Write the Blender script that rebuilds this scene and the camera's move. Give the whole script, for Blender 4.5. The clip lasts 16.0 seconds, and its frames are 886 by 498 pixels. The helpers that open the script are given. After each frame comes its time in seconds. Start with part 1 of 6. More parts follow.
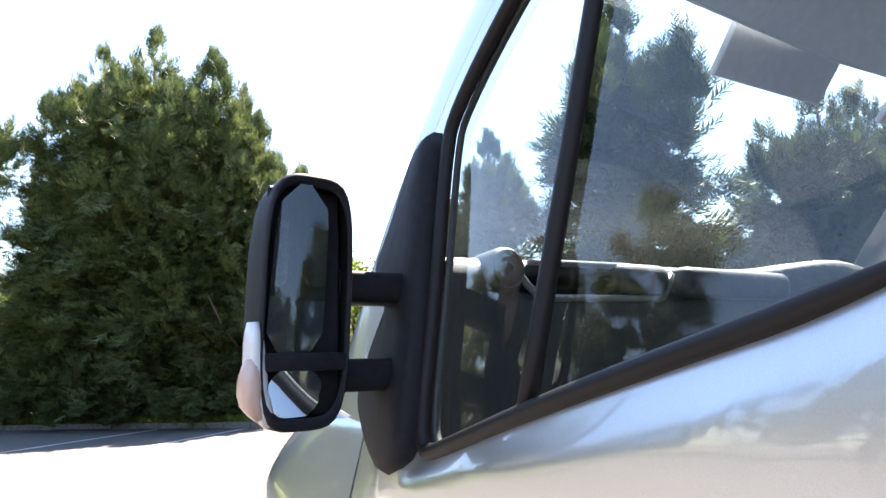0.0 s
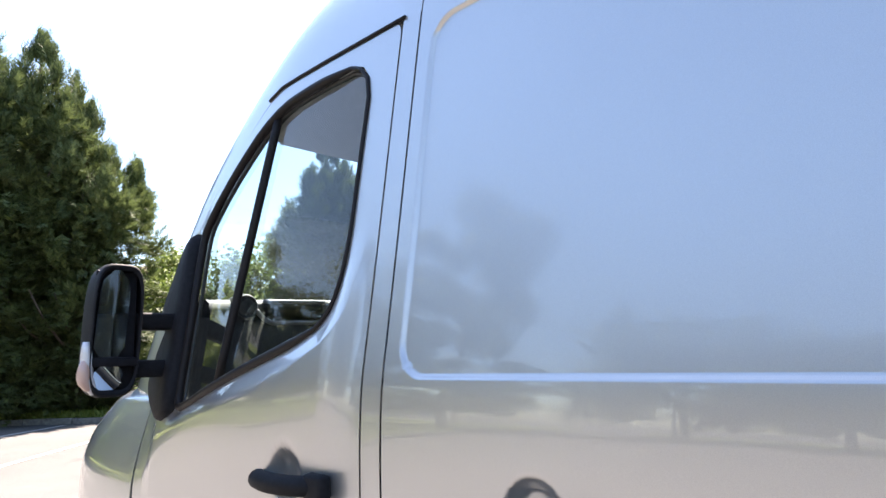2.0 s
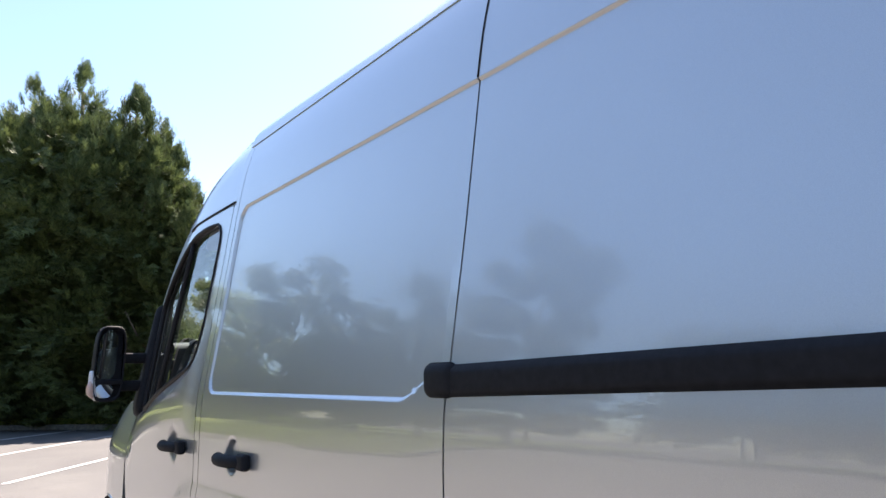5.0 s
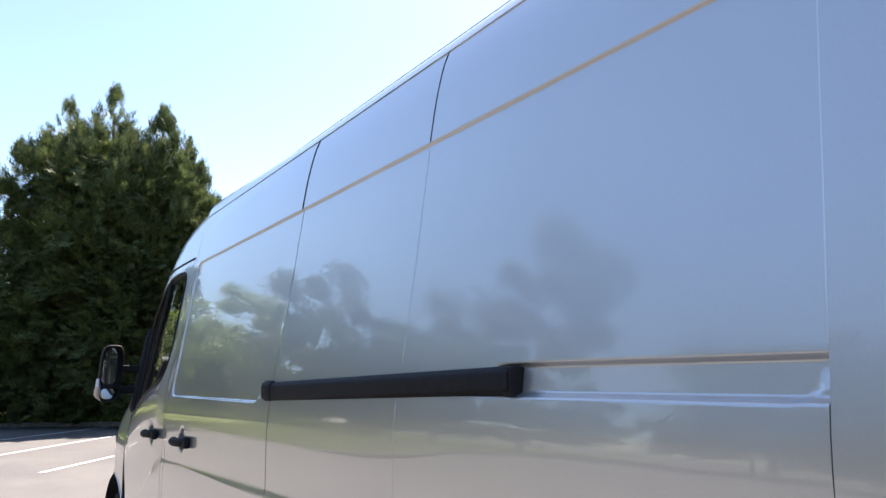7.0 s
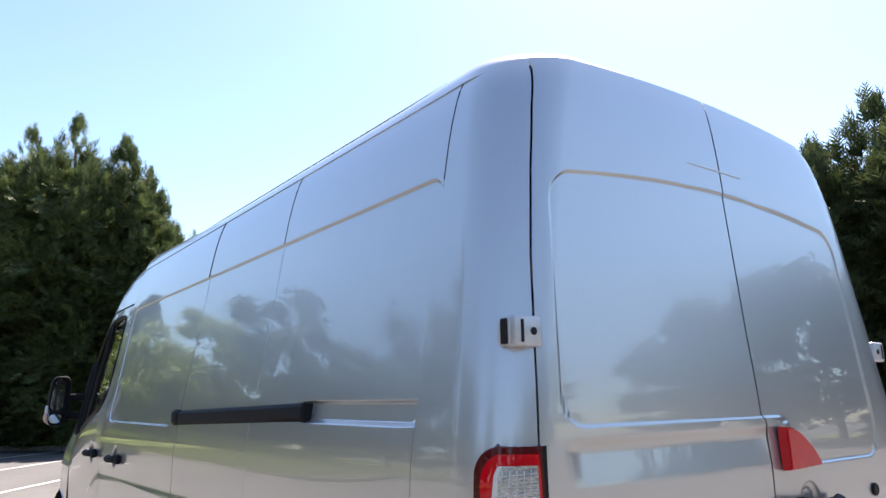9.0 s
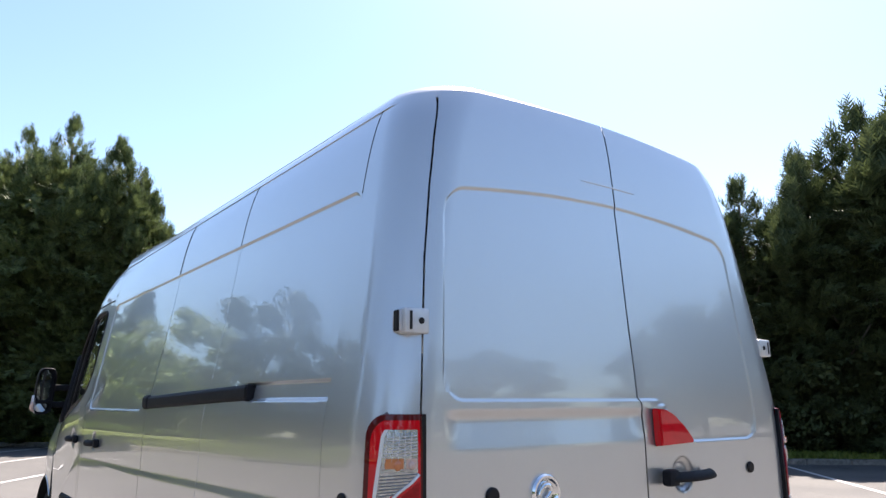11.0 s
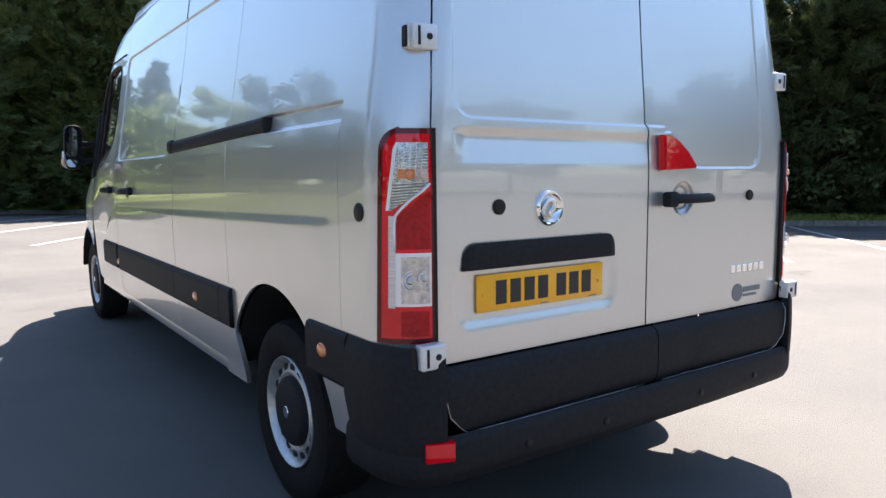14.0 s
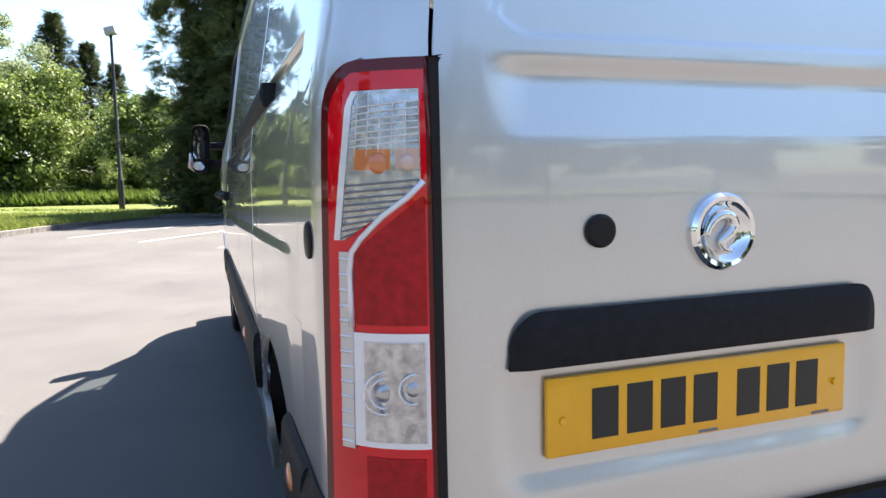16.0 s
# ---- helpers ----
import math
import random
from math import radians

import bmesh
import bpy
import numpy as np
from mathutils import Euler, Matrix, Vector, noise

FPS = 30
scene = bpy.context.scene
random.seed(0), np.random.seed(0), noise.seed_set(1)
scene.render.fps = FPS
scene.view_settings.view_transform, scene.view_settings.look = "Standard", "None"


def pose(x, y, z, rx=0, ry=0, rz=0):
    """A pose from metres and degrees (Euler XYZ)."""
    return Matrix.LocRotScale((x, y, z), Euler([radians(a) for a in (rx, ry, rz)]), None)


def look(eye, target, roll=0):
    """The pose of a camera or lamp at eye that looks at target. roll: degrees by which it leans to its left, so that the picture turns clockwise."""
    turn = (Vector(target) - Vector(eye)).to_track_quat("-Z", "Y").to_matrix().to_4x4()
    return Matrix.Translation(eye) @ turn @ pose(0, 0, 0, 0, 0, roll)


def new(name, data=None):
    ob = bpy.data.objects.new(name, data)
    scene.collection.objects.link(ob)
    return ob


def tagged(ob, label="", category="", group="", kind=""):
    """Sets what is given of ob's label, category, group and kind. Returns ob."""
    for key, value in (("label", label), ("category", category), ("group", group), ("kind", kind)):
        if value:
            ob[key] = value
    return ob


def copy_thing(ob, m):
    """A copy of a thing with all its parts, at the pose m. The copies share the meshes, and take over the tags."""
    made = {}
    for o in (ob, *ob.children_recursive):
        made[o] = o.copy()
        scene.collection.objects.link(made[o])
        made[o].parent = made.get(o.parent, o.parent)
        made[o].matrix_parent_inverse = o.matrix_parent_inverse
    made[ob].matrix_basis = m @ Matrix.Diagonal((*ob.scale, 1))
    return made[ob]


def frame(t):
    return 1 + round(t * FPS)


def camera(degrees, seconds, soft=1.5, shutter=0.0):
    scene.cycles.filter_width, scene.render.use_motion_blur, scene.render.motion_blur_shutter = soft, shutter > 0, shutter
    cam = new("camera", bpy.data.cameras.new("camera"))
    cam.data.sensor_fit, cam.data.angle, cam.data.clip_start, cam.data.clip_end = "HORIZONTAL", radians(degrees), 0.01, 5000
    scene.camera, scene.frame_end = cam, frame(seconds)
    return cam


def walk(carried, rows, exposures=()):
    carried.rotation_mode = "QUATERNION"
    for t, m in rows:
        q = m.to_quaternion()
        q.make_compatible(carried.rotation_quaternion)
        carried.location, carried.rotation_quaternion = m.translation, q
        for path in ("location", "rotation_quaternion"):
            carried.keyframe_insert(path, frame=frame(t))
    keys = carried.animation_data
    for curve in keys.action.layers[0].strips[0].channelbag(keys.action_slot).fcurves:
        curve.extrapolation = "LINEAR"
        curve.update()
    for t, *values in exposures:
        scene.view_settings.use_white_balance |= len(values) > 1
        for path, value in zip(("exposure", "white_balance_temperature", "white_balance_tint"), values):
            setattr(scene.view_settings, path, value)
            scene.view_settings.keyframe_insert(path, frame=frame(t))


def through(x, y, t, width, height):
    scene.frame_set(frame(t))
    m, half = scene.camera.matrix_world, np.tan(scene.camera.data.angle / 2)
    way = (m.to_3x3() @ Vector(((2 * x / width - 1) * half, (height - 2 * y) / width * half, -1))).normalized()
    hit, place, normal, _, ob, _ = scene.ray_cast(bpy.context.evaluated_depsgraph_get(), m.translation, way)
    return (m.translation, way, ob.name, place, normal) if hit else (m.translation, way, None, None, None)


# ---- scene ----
cam = camera(65.0, 16.0)
PATH = [
    (0, (-0.462, 3.776, 1.398), (0.565, 5.46, 1.729), -1.6),
    (0.5, (-0.594, 3.569, 1.377), (0.443, 5.248, 1.701), -1.8),
    (1, (-0.71, 3.309, 1.359), (0.477, 4.888, 1.673), -1.9),
    (1.5, (-0.851, 2.967, 1.355), (0.41, 4.488, 1.668), -1.5),
    (2, (-0.779, 2.755, 1.399), (0.59, 4.181, 1.704), -1.6),
    (2.5, (-0.699, 2.531, 1.438), (0.672, 3.95, 1.764), -1.5),
    (3, (-0.7, 2.254, 1.408), (0.64, 3.7, 1.75), -1.5),
    (3.5, (-0.751, 1.976, 1.404), (0.491, 3.506, 1.749), -1.1),
    (4, (-0.831, 1.7, 1.411), (0.388, 3.249, 1.751), -1.3),
    (6.3, (-0.797, 0.304, 1.446), (0.306, 1.936, 1.791), -1.2),
    (6.5, (-0.805, 0.17, 1.451), (0.299, 1.803, 1.792), -1.3),
    (7, (-0.854, -0.129, 1.459), (0.244, 1.506, 1.808), -1.1),
    (7.5, (-0.862, -0.402, 1.487), (0.287, 1.195, 1.848), -1.0),
    (8, (-0.856, -0.707, 1.481), (0.31, 0.872, 1.865), -1.0),
    (8.5, (-0.882, -0.918, 1.489), (0.279, 0.661, 1.888), -0.9),
    (9, (-0.95, -1.097, 1.48), (0.215, 0.474, 1.897), -0.8),
    (9.2, (-0.954, -1.162, 1.48), (0.216, 0.404, 1.904), -0.8),
    (11.3, (-0.94, -1.528, 1.375), (0.229, 0.038, 1.8), -0.1),
    (11.5, (-0.952, -1.536, 1.349), (0.216, 0.036, 1.755), -0.1),
    (12, (-0.979, -1.541, 1.304), (0.194, 0.057, 1.568), -0.2),
    (12.5, (-0.99, -1.557, 1.278), (0.181, 0.061, 1.388), -0.2),
    (13, (-0.992, -1.569, 1.261), (0.168, 0.06, 1.246), -0.3),
    (13.5, (-0.989, -1.596, 1.237), (0.162, 0.034, 1.111), -0.4),
    (14, (-0.944, -1.557, 1.25), (0.2, 0.07, 1.038), -0.5),
    (14.5, (-0.753, -1.32, 1.282), (0.336, 0.343, 1.06), -0.5),
    (15, (-0.528, -1.079, 1.298), (0.519, 0.612, 1.086), -0.6),
    (15.5, (-0.283, -0.904, 1.249), (0.608, 0.876, 1.048), -0.9),
    (16, (-0.142, -0.801, 1.228), (0.505, 1.081, 1.03), -1.2),
]
walk(cam, [(t, look(eye, target, roll)) for t, eye, target, roll in PATH], exposures=[(0, 3.12, 6900, 20), (1.0, 3.18, 6950, 21), (1.5, 3.05, 6900, 21), (2.5, 2.32, 6800, 19), (3.5, 2.15, 6700, 19), (7.0, 2.12, 6650, 20), (9.0, 1.92, 6550, 19), (12.0, 1.90, 6500, 18), (14.0, 2.20, 6550, 17), (16.0, 2.34, 6600, 17)])

# ---- world, sun ----
SUN_TO = Vector((0.80, 0.50, 1.40)).normalized()
world = bpy.data.worlds.new("sky")
scene.world = world
world.use_nodes = True
wn = world.node_tree
sky = wn.nodes.new("ShaderNodeTexSky")
sky.sky_type, sky.sun_disc = 'NISHITA', False
sky.sun_elevation = math.asin(SUN_TO.z)
sky.sun_rotation = math.atan2(SUN_TO.x, SUN_TO.y)
sky.air_density, sky.dust_density, sky.ozone_density = 1.0, 0.55, 1.0
wn.nodes["Background"].inputs["Strength"].default_value = 0.07
hue = wn.nodes.new("ShaderNodeMix")
hue.data_type, hue.blend_type = 'RGBA', 'MULTIPLY'
hue.inputs[0].default_value = 1.0
hue.inputs[7].default_value = (0.965, 1.05, 1.045, 1)
wn.links.new(sky.outputs[0], hue.inputs[6])
wn.links.new(hue.outputs[2], wn.nodes["Background"].inputs["Color"])
sun_data = bpy.data.lights.new("sun", 'SUN')
sun_data.energy, sun_data.angle, sun_data.color = 5.0, radians(0.55), (1.0, 0.93, 0.82)
sun = new("sun", sun_data)
sun.matrix_world = look(SUN_TO * 40, (0, 0, 0))


# ---- materials ----
def material(name, color, rough=0.6, metal=0.0, coat=0.0, coat_rough=0.03, spec=0.5):
    m = bpy.data.materials.new(name)
    m.use_nodes = True
    b = m.node_tree.nodes["Principled BSDF"]
    b.inputs["Base Color"].default_value = (*color, 1)
    b.inputs["Roughness"].default_value = rough
    b.inputs["Metallic"].default_value = metal
    b.inputs["Coat Weight"].default_value = coat
    b.inputs["Coat Roughness"].default_value = coat_rough
    b.inputs["Specular IOR Level"].default_value = spec
    return m


def node(m, kind, **kw):
    n = m.node_tree.nodes.new(kind)
    for k, v in kw.items():
        n.inputs[k].default_value = v
    return n


def link(m, a, b):
    m.node_tree.links.new(a, b)


def noisy(m, scale, lo, hi, detail=6.0, scale2=None, lo2=None, hi2=None, bump=0.0, bump_scale=None, dist=0.002):
    """Colour from two scales of noise between tones, with a fine bump."""
    b = m.node_tree.nodes["Principled BSDF"]
    co = node(m, "ShaderNodeTexCoord")
    n1 = node(m, "ShaderNodeTexNoise", Scale=scale, Detail=detail, Roughness=0.62)
    link(m, co.outputs["Object"], n1.inputs["Vector"])
    ramp = node(m, "ShaderNodeValToRGB")
    ramp.color_ramp.elements[0].position, ramp.color_ramp.elements[1].position = 0.3, 0.7
    ramp.color_ramp.elements[0].color, ramp.color_ramp.elements[1].color = (*lo, 1), (*hi, 1)
    link(m, n1.outputs["Fac"], ramp.inputs["Fac"])
    out = ramp.outputs["Color"]
    if scale2:
        n2 = node(m, "ShaderNodeTexNoise", Scale=scale2, Detail=5.0, Roughness=0.6)
        link(m, co.outputs["Object"], n2.inputs["Vector"])
        r2 = node(m, "ShaderNodeValToRGB")
        r2.color_ramp.elements[0].position, r2.color_ramp.elements[1].position = 0.35, 0.65
        r2.color_ramp.elements[0].color, r2.color_ramp.elements[1].color = (*lo2, 1), (*hi2, 1)
        link(m, n2.outputs["Fac"], r2.inputs["Fac"])
        mix = node(m, "ShaderNodeMix")
        mix.data_type, mix.blend_type = 'RGBA', 'MULTIPLY'
        mix.inputs[0].default_value = 1.0
        link(m, out, mix.inputs[6])
        link(m, r2.outputs["Color"], mix.inputs[7])
        out = mix.outputs[2]
    link(m, out, b.inputs["Base Color"])
    if bump:
        n3 = node(m, "ShaderNodeTexNoise", Scale=bump_scale or scale * 4, Detail=4.0)
        link(m, co.outputs["Object"], n3.inputs["Vector"])
        bp = node(m, "ShaderNodeBump", Strength=bump, Distance=dist)
        link(m, n3.outputs["Fac"], bp.inputs["Height"])
        link(m, bp.outputs["Normal"], b.inputs["Normal"])
    return m


PAINT = material("silver_paint", (0.60, 0.60, 0.595), 0.35, 0.80, coat=1.0, coat_rough=0.008)
PAINT.node_tree.nodes["Principled BSDF"].inputs["Coat IOR"].default_value = 1.62
noisy(PAINT, 900.0, (0.56, 0.56, 0.56), (0.64, 0.64, 0.635), 2.0, 1.3, (0.97, 0.97, 0.97), (1, 1, 1))
PLASTIC = noisy(material("black_plastic", (0.010, 0.010, 0.012), 0.6, spec=0.14), 60.0, (0.012, 0.012, 0.014), (0.019, 0.019, 0.022), 4.0, bump=0.25, bump_scale=1400.0, dist=0.0004)
RUBBER = noisy(material("rubber", (0.006, 0.006, 0.006), 0.75, spec=0.12), 40.0, (0.007, 0.007, 0.0078), (0.014, 0.0136, 0.0136), 5.0, bump=0.3, bump_scale=300.0)
SEAL = material("rubber_seal", (0.015, 0.013, 0.013), 0.5, spec=0.22)
DARK = material("dark_void", (0.006, 0.006, 0.006), 0.9)
CHROME = material("chrome", (0.82, 0.83, 0.85), 0.05, 1.0)
STEEL = noisy(material("brushed_steel", (0.5, 0.5, 0.51), 0.32, 0.9, coat=0.4), 30.0, (0.44, 0.44, 0.46), (0.6, 0.6, 0.6), 5.0)
HINGE = noisy(material("silver_painted_hinge", (0.62, 0.62, 0.62), 0.38, 0.35, coat=0.5), 40.0, (0.58, 0.58, 0.585), (0.66, 0.66, 0.66), 4.0)
RIM = noisy(material("silver_rim", (0.55, 0.56, 0.57), 0.38, 0.7), 25.0, (0.42, 0.42, 0.43), (0.6, 0.6, 0.6), 5.0)
RED = noisy(material("red_lens", (0.7, 0.003, 0.012), 0.3, 0.0, coat=1.0, coat_rough=0.01, spec=0.05), 12.0, (0.62, 0.001, 0.008), (0.76, 0.002, 0.012), 2.0)
RIM_RED = material("dark_red_lens_edge", (0.10, 0.002, 0.004), 0.3, 0.0, coat=0.6, coat_rough=0.01, spec=0.1)
RED_DEEP = noisy(material("deep_red_lens", (0.30, 0.002, 0.006), 0.3, 0.0, coat=0.45, coat_rough=0.01, spec=0.1), 70.0, (0.30, 0.001, 0.005), (0.46, 0.003, 0.010), 1.0, bump=0.4, bump_scale=220.0, dist=0.0015)
WHITE_LENS = material("frosted_white_lens", (0.80, 0.77, 0.77), 0.25, 0.15, coat=1.0)
CREAM_LENS = material("cream_lens", (0.64, 0.56, 0.50), 0.3, 0.1, coat=0.7)
REFLECTOR = noisy(material("silver_reflector", (0.66, 0.66, 0.67), 0.20, 0.75, coat=1.0), 75.0, (0.30, 0.30, 0.32), (0.62, 0.62, 0.63), 2.0, bump=0.5, bump_scale=80.0, dist=0.003)
AMBER = material("amber_lens", (0.66, 0.20, 0.06), 0.2, 0.0, coat=1.0)
PALE_AMBER = material("pale_amber_lens", (0.66, 0.44, 0.36), 0.2, 0.0, coat=1.0)
YELLOW = noisy(material("yellow_plate", (0.86, 0.50, 0.01), 0.35, 0.0, coat=0.4), 15.0, (0.90, 0.40, 0.003), (0.95, 0.44, 0.004), 4.0)
INK = material("black_ink", (0.010, 0.010, 0.011), 0.4)
GREY_INK = material("grey_ink", (0.16, 0.17, 0.19), 0.4)
TRIM = noisy(material("dark_grey_trim", (0.035, 0.037, 0.04), 0.6), 80.0, (0.05, 0.053, 0.055), (0.075, 0.078, 0.08), 4.0, bump=0.3, bump_scale=500.0, dist=0.0008)
# dash plastic made paler than the trim, sunlight put into the colour
DASH_SUNLIT = noisy(material("sunlit_dash_plastic", (0.22, 0.225, 0.23), 0.3), 70.0, (0.20, 0.205, 0.21), (0.25, 0.255, 0.26), 4.0)
FABRIC = noisy(material("seat_fabric", (0.05, 0.052, 0.058), 0.9), 120.0, (0.035, 0.036, 0.04), (0.075, 0.078, 0.085), 4.0, bump=0.4, bump_scale=600.0)
HEADLINER = noisy(material("pale_headliner", (0.42, 0.42, 0.41), 0.9), 60.0, (0.58, 0.58, 0.57), (0.68, 0.68, 0.67), 4.0)


def glass_material(name, tint, base=0.07):
    """Clear sheet: straight through, with a mirror gloss that grows towards grazing."""
    m = bpy.data.materials.new(name)
    m.use_nodes = True
    m.node_tree.nodes.remove(m.node_tree.nodes["Principled BSDF"])
    clear = node(m, "ShaderNodeBsdfTransparent", Color=(*tint, 1))
    gloss = node(m, "ShaderNodeBsdfGlossy", Roughness=0.0)
    face = node(m, "ShaderNodeLayerWeight", Blend=0.5)
    power = node(m, "ShaderNodeMath")
    power.operation = 'POWER'
    power.inputs[1].default_value = 4.0
    link(m, face.outputs["Facing"], power.inputs[0])
    gain = node(m, "ShaderNodeMath")
    gain.operation = 'MULTIPLY_ADD'
    gain.inputs[1].default_value, gain.inputs[2].default_value = 1 - base, base
    link(m, power.outputs[0], gain.inputs[0])
    mix = node(m, "ShaderNodeMixShader")
    link(m, gain.outputs[0], mix.inputs[0])
    link(m, clear.outputs[0], mix.inputs[1])
    link(m, gloss.outputs[0], mix.inputs[2])
    link(m, mix.outputs[0], m.node_tree.nodes["Material Output"].inputs["Surface"])
    return m


GLASS = glass_material("tinted_window_glass", (0.76, 0.83, 0.84), 0.075)
MIRROR = material("mirror_glass", (0.62, 0.66, 0.70), 0.0, 1.0)

ASPHALT = noisy(material("worn_asphalt", (0.2, 0.2, 0.2), 0.9), 180.0, (0.066, 0.065, 0.0625), (0.136, 0.132, 0.126), 8.0, 0.7, (0.75, 0.75, 0.76), (0.97, 0.96, 0.94), bump=0.7, bump_scale=160.0, dist=0.006)
def stains(m, scale, lo, hi, tone):
    """Dark blotches with their own outline, multiplied over the colour."""
    b = m.node_tree.nodes["Principled BSDF"]
    src = b.inputs["Base Color"].links[0].from_socket
    co = node(m, "ShaderNodeTexCoord")
    n1 = node(m, "ShaderNodeTexNoise", Scale=scale, Detail=7.0, Roughness=0.65)
    link(m, co.outputs["Object"], n1.inputs["Vector"])
    ramp = node(m, "ShaderNodeValToRGB")
    ramp.color_ramp.elements[0].position, ramp.color_ramp.elements[1].position = lo, hi
    ramp.color_ramp.elements[0].color, ramp.color_ramp.elements[1].color = (1, 1, 1, 1), (*tone, 1)
    link(m, n1.outputs["Fac"], ramp.inputs["Fac"])
    mix = node(m, "ShaderNodeMix")
    mix.data_type, mix.blend_type = 'RGBA', 'MULTIPLY'
    mix.inputs[0].default_value = 1.0
    link(m, src, mix.inputs[6])
    link(m, ramp.outputs["Color"], mix.inputs[7])
    link(m, mix.outputs[2], b.inputs["Base Color"])


stains(ASPHALT, 1.1, 0.635, 0.70, (0.62, 0.62, 0.63))
stains(ASPHALT, 0.22, 0.50, 0.56, (0.90, 0.90, 0.91))
KERB = noisy(material("kerb_concrete", (0.3, 0.29, 0.27), 0.9), 14.0, (0.09, 0.086, 0.078), (0.22, 0.21, 0.19), 7.0, bump=0.5, bump_scale=120.0)
LINE = noisy(material("road_paint", (0.75, 0.75, 0.73), 0.75), 9.0, (0.36, 0.35, 0.335), (0.62, 0.615, 0.60), 8.0, 120.0, (0.8, 0.8, 0.8), (1, 1, 1))
SOIL = noisy(material("grass_soil", (0.1, 0.14, 0.03), 0.95), 3.0, (0.10, 0.15, 0.025), (0.20, 0.23, 0.05), 8.0, 30.0, (0.6, 0.62, 0.55), (1, 1, 1), bump=1.0, bump_scale=60.0, dist=0.03)
BARK = noisy(material("bark", (0.1, 0.08, 0.06), 0.95), 12.0, (0.05, 0.04, 0.03), (0.14, 0.11, 0.085), 8.0, bump=1.0, bump_scale=40.0, dist=0.02)
POST = noisy(material("dark_painted_steel", (0.03, 0.032, 0.034), 0.5, 0.3), 20.0, (0.02, 0.022, 0.024), (0.045, 0.046, 0.047), 5.0)
LAMP_GREY = noisy(material("grey_lamp_housing", (0.4, 0.39, 0.36), 0.5, 0.2), 20.0, (0.3, 0.29, 0.27), (0.46, 0.45, 0.42), 4.0)


def leafy(name, lo, hi, through=0.35, rough=0.6):
    """Leaf colour varied leaf by leaf, with light that passes through."""
    m = bpy.data.materials.new(name)
    m.use_nodes = True
    b = m.node_tree.nodes["Principled BSDF"]
    b.inputs["Roughness"].default_value = rough
    b.inputs["Specular IOR Level"].default_value = 0.35
    geo = node(m, "ShaderNodeNewGeometry")
    co = node(m, "ShaderNodeTexCoord")
    n1 = node(m, "ShaderNodeTexNoise", Scale=0.9, Detail=3.0)
    link(m, co.outputs["Object"], n1.inputs["Vector"])
    add = node(m, "ShaderNodeMath")
    add.operation = 'MULTIPLY_ADD'
    add.inputs[1].default_value = 0.55
    link(m, geo.outputs["Random Per Island"], add.inputs[0])
    sub = node(m, "ShaderNodeMath")
    sub.operation = 'MULTIPLY'
    sub.inputs[1].default_value = 0.5
    link(m, n1.outputs["Fac"], sub.inputs[0])
    link(m, sub.outputs[0], add.inputs[2])
    ramp = node(m, "ShaderNodeValToRGB")
    ramp.color_ramp.elements[0].position, ramp.color_ramp.elements[1].position = 0.15, 0.75
    ramp.color_ramp.elements[0].color, ramp.color_ramp.elements[1].color = (*lo, 1), (*hi, 1)
    link(m, add.outputs[0], ramp.inputs["Fac"])
    link(m, ramp.outputs["Color"], b.inputs["Base Color"])
    tr = node(m, "ShaderNodeBsdfTranslucent")
    link(m, ramp.outputs["Color"], tr.inputs["Color"])
    mix = node(m, "ShaderNodeMixShader")
    mix.inputs[0].default_value = through
    link(m, b.outputs[0], mix.inputs[1])
    link(m, tr.outputs[0], mix.inputs[2])
    link(m, mix.outputs[0], m.node_tree.nodes["Material Output"].inputs["Surface"])
    return m


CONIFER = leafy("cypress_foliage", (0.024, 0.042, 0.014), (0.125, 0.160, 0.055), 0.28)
# cypress foliage with the screen's shade put into the colour; the firs share it
CONIFER_DARK = leafy("shade_darkened_foliage", (0.020, 0.034, 0.012), (0.090, 0.115, 0.042), 0.25)
LEAF = leafy("broad_leaf", (0.022, 0.044, 0.012), (0.25, 0.33, 0.075), 0.25)
LEAF_B = leafy("hedge_leaf", (0.020, 0.040, 0.012), (0.20, 0.28, 0.065), 0.25)
BELT_LEAF = leafy("belt_leaf", (0.024, 0.036, 0.016), (0.115, 0.140, 0.062), 0.25)
WILLOW = leafy("willow_leaf", (0.14, 0.19, 0.09), (0.32, 0.38, 0.20), 0.5)
GRASS = leafy("grass_blade", (0.10, 0.16, 0.025), (0.26, 0.30, 0.07), 0.4)
WEED = leafy("tall_weeds", (0.07, 0.13, 0.02), (0.18, 0.25, 0.05), 0.4)

ROOF_TILE = noisy(material("weathered_roof_tile", (0.14, 0.10, 0.075), 0.9), 6.0, (0.10, 0.075, 0.055), (0.19, 0.14, 0.10), 6.0)
HOUSE_WALL = noisy(material("brick_wall", (0.3, 0.17, 0.12), 0.9), 5.0, (0.24, 0.14, 0.10), (0.36, 0.22, 0.16), 6.0)


# ---- mesh helpers ----
def empty(name, place=(0, 0, 0)):
    ob = new(name)
    ob.location = place
    ob.empty_display_size = 0.1
    return ob


def attach(ob, parent, label=""):
    """Parents ob and keeps its place; parts that are meshes stand at the origin."""
    if parent:
        ob.parent = parent
        ob.matrix_parent_inverse = Matrix.Translation(-parent.location) if parent.type == 'EMPTY' else Matrix()
    if label:
        ob["label"] = label
    return ob


